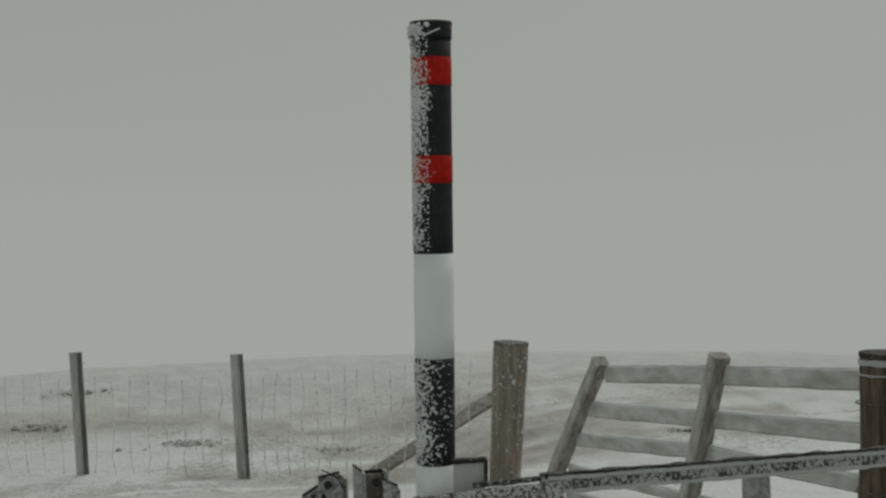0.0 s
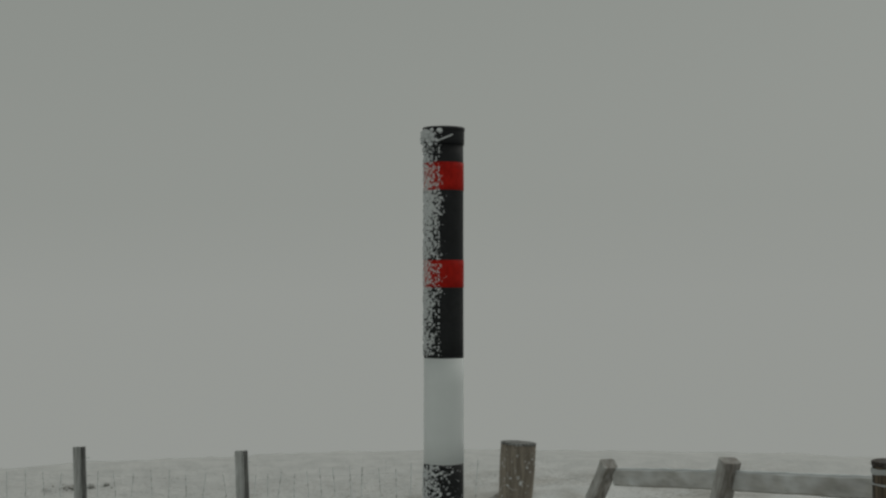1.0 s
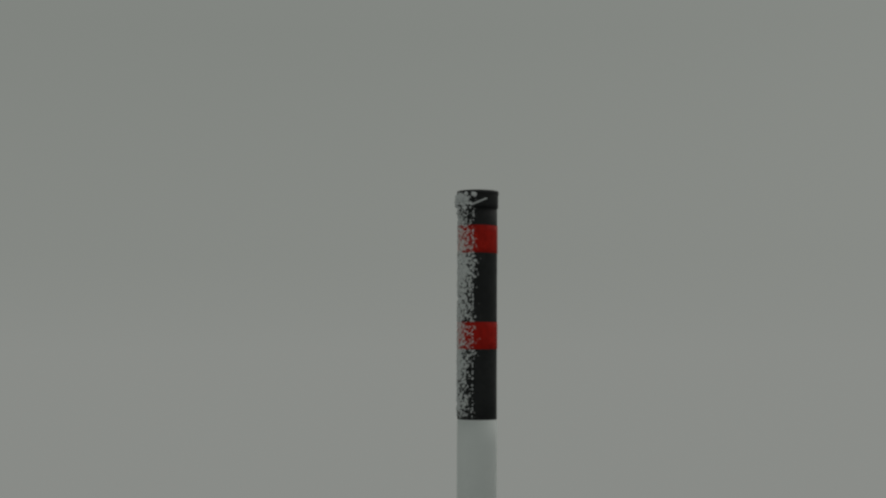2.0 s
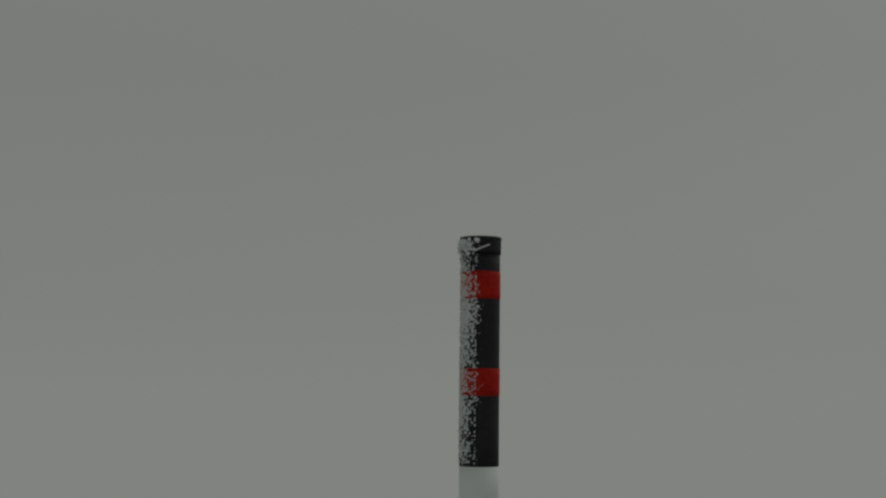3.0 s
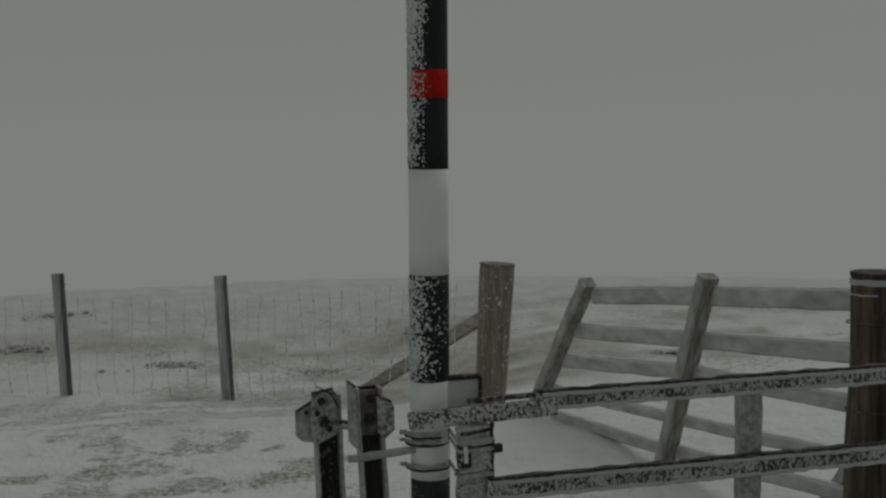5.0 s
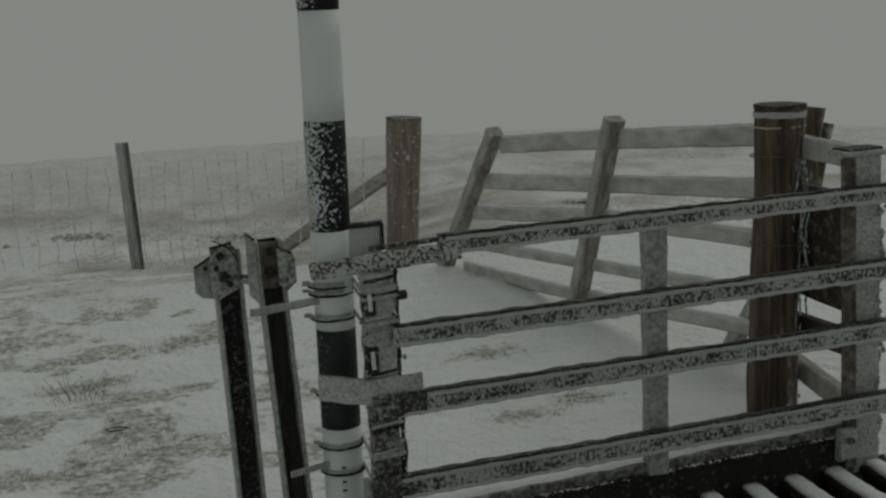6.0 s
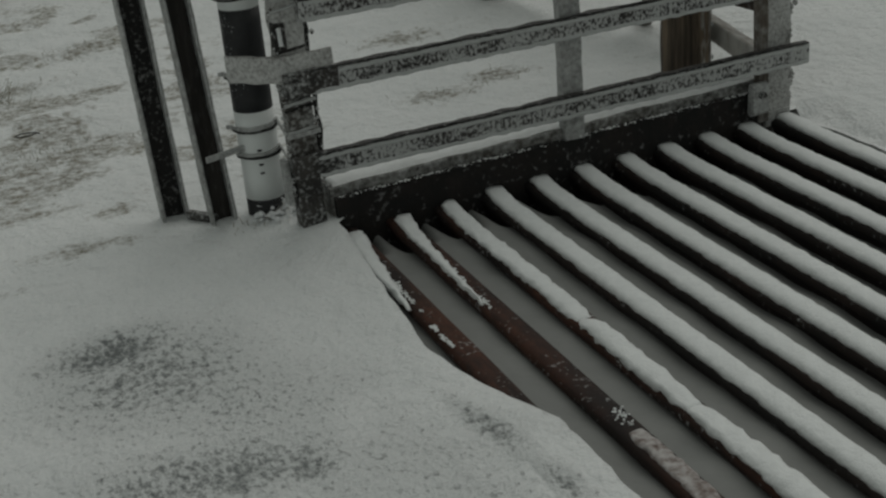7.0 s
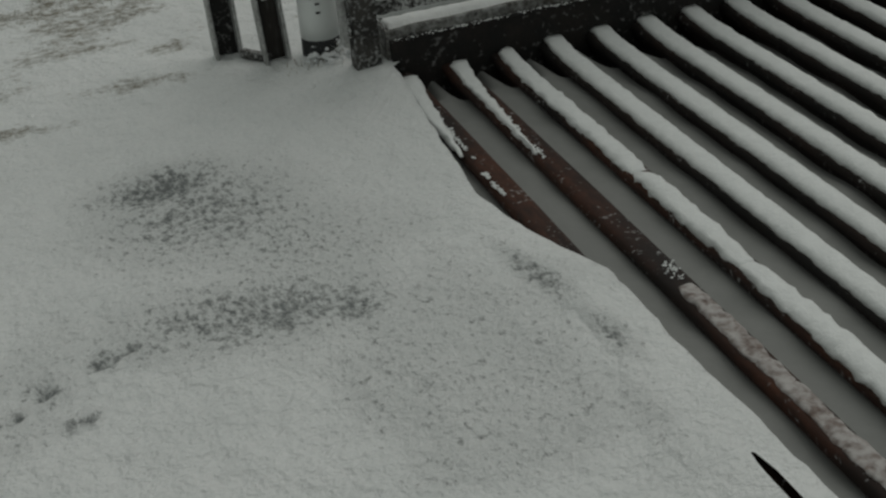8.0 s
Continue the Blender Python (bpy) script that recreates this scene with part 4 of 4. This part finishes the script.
part("rime", b, ridge_mat, gate_post, kind="stuff")

old_post = thing("timber_post", (1.27, 4.34, level(1.27, 4.34)), "stout weathered brown timber post flecked with snow", "post")
part("trunk", tube((1.262, 4.347, -0.25), (1.339, 4.328, 0.955), 0.100, 20, 20, 0.006, 4.0, 1.16), wood_post, old_post, "", True)
part("top_disc", tube((1.338, 4.328, 0.952), (1.339, 4.328, 0.966), 0.118, 20, 1), sleeper_mat, old_post)
b = bmesh.new()
for i in range(22):
    a = rnd.uniform(-1.75, -0.9)
    z = rnd.uniform(0.0, 0.93)
    rr = 0.100 + 0.016 * z / 0.95
    lump(b, (1.262 + 0.08 * z + rr * math.cos(a), 4.343 + rr * math.sin(a), z), rnd.uniform(0.002, 0.006), 1.6, rnd)
part("snow_flecks", b, rime_mat, old_post, kind="stuff")
solo("brace_rail", beam((1.25, 4.38, 0.600), (0.66, 5.85, level(0.66, 5.85) + 0.03), 0.06, 0.085, 22, 0.006, 5.0), wood_brace, (0.66, 5.85, level(0.66, 5.85)),
     "slanting brown brace rail, frosted on top, leaning against the timber post", "rail")

broken = thing("broken_fence", (1.7, 2.4, 0.0), "leaning frosted timber rail fence, racked out of square", "fence")
UPRIGHTS = (((1.454, 4.11, -0.12), (1.573, 3.29, 0.945)), ((1.683, 2.53, -0.10), (1.750, 2.09, 1.105)))
for p, q in UPRIGHTS:
    part("upright", beam(p, q, 0.075, 0.10, 14, 0.006, 6.0, (1, 0, 0.2), 0.01), wood_upright, broken, "leaning rimed upright")
LINES = ((((1.573, 3.29, 0.862), (1.737, 2.17, 0.990), (1.90, 1.04, 1.102)), 0.096),
         (((1.544, 3.495, 0.620), (1.724, 2.258, 0.746), (1.90, 1.04, 0.870)), 0.088),
         (((1.520, 3.655, 0.405), (1.711, 2.344, 0.563), (1.897, 1.065, 0.640)), 0.080),
         (((1.505, 3.76, 0.200), (1.709, 2.356, 0.298), (1.89, 1.08, 0.395)), 0.060),
         (((1.500, 3.80, 0.030), (1.676, 2.586, 0.095), (1.894, 1.083, 0.224)), 0.070))
for pts_, high in LINES:
    b = bmesh.new()
    for p, q in zip(pts_, pts_[1:]):
        loft(b, rect(0.045, high, 0.008), Vector(p) + Vector((0.045, 0.01, 0)), Vector(q) + Vector((0.045, 0.01, 0)), 14, (0, 0, 1), 0.006, 4.0)
    rail = part("rail", b, wood_rail, broken)
    b = bmesh.new()
    for p, q in zip(pts_, pts_[1:]):
        up_by = Vector((0.042, 0.01, high / 2 + 0.001))
        loft(b, rect(0.034, 0.012, 0.004), Vector(p) + up_by, Vector(q) + up_by, 30, (0, 0, 1), 0.006, 11.0)
    part("rime_ridge", b, rime_mat, rail, "white rime along the top edge")
part("prop", beam((2.05, 1.55, -0.05), (1.92, 1.0, 0.42), 0.06, 0.07, 6, 0.006, 6.0), wood_upright, broken, "slanting prop")

fence_post = thing("fence_post", (1.93, 0.98, 0.0), "slim dark timber fence post behind the strainer post", "post", "rear posts")
part("trunk", tube((1.914, 0.98, -0.1), (2.131, 0.97, 1.215), 0.062, 14, 14, 0.006, 6.0), wood_dark, fence_post, "", True)
fence_post = thing("fence_post", (2.19, 1.29, 0.0), "thin dark timber fence post", "post", "rear posts")
part("trunk", tube((2.17, 1.29, -0.1), (2.425, 1.27, 1.098), 0.036, 12, 10, 0.005, 6.0), wood_dark, fence_post, "", True)

infill = thing("infill_boards", (1.85, 0.42, 0.0), "dark boards closing the gap between post and barrier", "boards")
part("rail", beam((1.79, 0.66, 1.125), (1.78, 0.15, 1.115), 0.045, 0.085, 8, 0.005, 6.0), wood_upright, infill, "frosted top rail")
part("board", beam((1.83, 0.70, 0.745), (1.80, 0.16, 0.735), 0.04, 0.45, 10, 0.006, 5.0), wood_board, infill, "wide dark brown board")
part("board", beam((1.83, 0.70, 0.375), (1.80, 0.16, 0.40), 0.04, 0.10, 10, 0.006, 5.0), wood_board, infill)
part("board", beam((1.84, 0.74, 0.212), (1.80, 0.16, 0.145), 0.05, 0.088, 10, 0.006, 5.0), wood_upright, infill)

# ---------------------------------------------------------------- wire fence
wire_fence = thing("wire_fence", (-0.6, 7.0, -0.35), "frosted wire stock fence on angle-iron posts", "fence")
FENCE = ((-2.75, 8.00), (-1.565, 7.43), (-0.27, 6.705), (1.20, 4.46))


def fence_z(y):
    return -0.36 * min(1.0, max(0.0, (y - 4.2) / 2.5))


for (x, y, lean) in ((-1.553, 7.43, -0.034), (-0.258, 6.70, -0.041)):
    z0 = fence_z(y)
    post = part("angle_post", beam((x, y, z0 - 0.2), (x + lean, y, z0 + 1.06), 0.068, 0.012, 6, 0.002, 9.0, (0.1, 1, 0)), post_metal, wire_fence, "angle-iron post")
    part("angle_side", beam((x + 0.052, y - 0.022, z0 - 0.2), (x + lean + 0.052, y - 0.022, z0 + 1.06), 0.034, 0.050, 6, 0.002, 9.0, (0.1, 1, 0)), shaded_side, post)
    part("staple", beam((x + lean * 0.9 + 0.03, y, z0 + 0.97), (x + lean * 0.9 + 0.10, y, z0 + 0.965), 0.008, 0.008, 2, 0.003), wire_mat, post)
run = []
for (ax, ay), (bx, by) in zip(FENCE, FENCE[1:]):
    length = math.hypot(bx - ax, by - ay)
    k = int(length / 0.15)
    run += [(ax + (bx - ax) * i / k, ay + (by - ay) * i / k) for i in range(k)]
for i, (x, y) in enumerate(run):
    z0 = fence_z(y) + 0.02
    b = bmesh.new()
    knots = [(x + 0.02 * rnd.uniform(-1, 1), y, z0 + 0.84 * j / 5 + (rnd.uniform(-0.02, 0.03) if j == 5 else 0)) for j in range(6)]
    for p, q in zip(knots, knots[1:]):
        loft(b, circle(0.0038, 4), p, q, 1, (0, 1, 0))
    part("stay_wire", b, wire_mat, wire_fence)
for h in (0.05, 0.22, 0.40, 0.60, 0.82):
    b = bmesh.new()
    for (ax, ay), (bx, by) in zip(run, run[1:]):
        loft(b, circle(0.0009, 4), (ax, ay, fence_z(ay) + h), (bx, by, fence_z(by) + h + rnd.uniform(-0.004, 0.004)), 1)
    part("line_wire", b, wire_mat, wire_fence)

# ---------------------------------------------------------------- loose cover
rnd = random.Random(11)
b = bmesh.new()
TUFTS = [(-0.75, 1.45, 0.30, 0.16, 260), (-1.2, 1.25, 0.25, 0.10, 120), (-0.9, 2.5, 0.3, 0.1, 160), (-0.35, 3.0, 0.3, 0.12, 130), (0.8, 1.1, 0.18, 0.08, 70),
         (1.13, 1.2, 0.14, 0.07, 60), (0.95, 2.0, 0.2, 0.1, 60), (-0.20, 0.185, 0.10, 0.03, 130), (-0.08, 0.10, 0.05, 0.03, 50)]
for cx, cy, rx, ry, count in TUFTS:
    for i in range(count):
        x, y = rnd.gauss(cx, rx * 0.6), rnd.gauss(cy, ry * 0.6)
        z = level(x, y) - 0.006
        a, tall = rnd.uniform(0, 6.28), rnd.uniform(0.008, 0.035)
        d = Vector((math.cos(a), math.sin(a), 0))
        s = Vector((-d.y, d.x, 0)) * 0.0015
        p = Vector((x, y, z))
        m_, t_ = p + d * tall * 0.35 + Vector((0, 0, tall * 0.7)), p + d * tall * 0.9 + Vector((0, 0, tall))
        q = [b.verts.new(v) for v in (p - s, p + s, m_ + s * 0.7, m_ - s * 0.7, t_)]
        b.faces.new(q[:4])
        b.faces.new((q[3], q[2], q[4]))
solo("grass", b, grass_mat, (0, 3, 0), "sparse dead grass poking through the snow", "grass", "stuff")

b = bmesh.new()
for i in range(46):
    x, y = rnd.gauss(-0.92, 0.07), rnd.gauss(2.25, 0.05)
    a, tall = rnd.uniform(0, 6.28), rnd.uniform(0.05, 0.13)
    z = level(x, y) - 0.005
    tip = (x + math.cos(a) * tall * 0.7, y + math.sin(a) * tall * 0.5, z + tall)
    loft(b, circle(0.0016, 4), (x, y, z), tip, 3, (0, 1, 0), 0.004, 20.0, 0.5)
solo("dead_sprig", b, grass_mat, (-0.92, 2.25, level(-0.92, 2.25)), "frosted dead sprig of moor grass standing in snow", "plant")
b = bmesh.new()
lump(b, (1.77, 2.42, level(1.77, 2.42) + 0.012), 0.028, 0.8, rnd)
lump(b, (1.785, 2.43, level(1.785, 2.43) + 0.010), 0.020, 0.8, rnd)
solo("stone", b, wood_board, (1.77, 2.42, level(1.77, 2.42)), "small dark stone lying on the snow", "stone")
b = bmesh.new()
zz = level(-0.83, 1.68) + 0.012
loop = [(-0.83 + 0.05 * math.cos(k * 0.5), 1.68 + 0.035 * math.sin(k * 0.5), zz + 0.004 * k / 3) for k in range(12)]
for p_, q_ in zip(loop, loop[1:]):
    loft(b, circle(0.003, 5), p_, q_, 1)
solo("wire_scrap", b, steel_web, (-0.83, 1.68, zz - 0.012), "bent scrap of dark wire lying on turf", "wire")


b = bmesh.new()
for x, y, wide, tall, count, seed in TUSSOCKS:
    r_ = random.Random(seed)
    z0 = level(x, y) - 0.01
    for i in range(count // 6):
        a, d_ = r_.uniform(0, 6.28), abs(r_.gauss(0, wide * 0.55))
        lump(b, (x + math.cos(a) * d_, y + math.sin(a) * d_ * 0.6, z0 + 0.012), r_.uniform(0.02, 0.05), 0.55, r_)
    for i in range(count):
        a, d_ = r_.uniform(0, 6.28), abs(r_.gauss(0, wide * 0.5))
        base = Vector((x + math.cos(a) * d_, y + math.sin(a) * d_ * 0.6, z0))
        way_ = Vector((math.cos(a) * 0.9, math.sin(a) * 0.6, 0)) * r_.uniform(0.3, 1.0)
        high = tall * r_.uniform(0.3, 0.7) * (1 - 0.5 * min(1.0, d_ / wide))
        side = Vector((-way_.y, way_.x, 0)).normalized() * 0.005
        knee = base + way_ * high * 0.5 + Vector((0, 0, high * 0.8))
        tip = base + way_ * high * 1.3 + Vector((0, 0, high * 0.75))
        q = [b.verts.new(v) for v in (base - side, base + side, knee + side * 0.7, knee - side * 0.7, tip)]
        b.faces.new(q[:4])
        b.faces.new((q[3], q[2], q[4]))
solo("grass_tussocks", b, tussock_mat, (0.0, 8.0, -0.3), "dark tussocks of moor grass half buried in snow", "grass", "stuff")
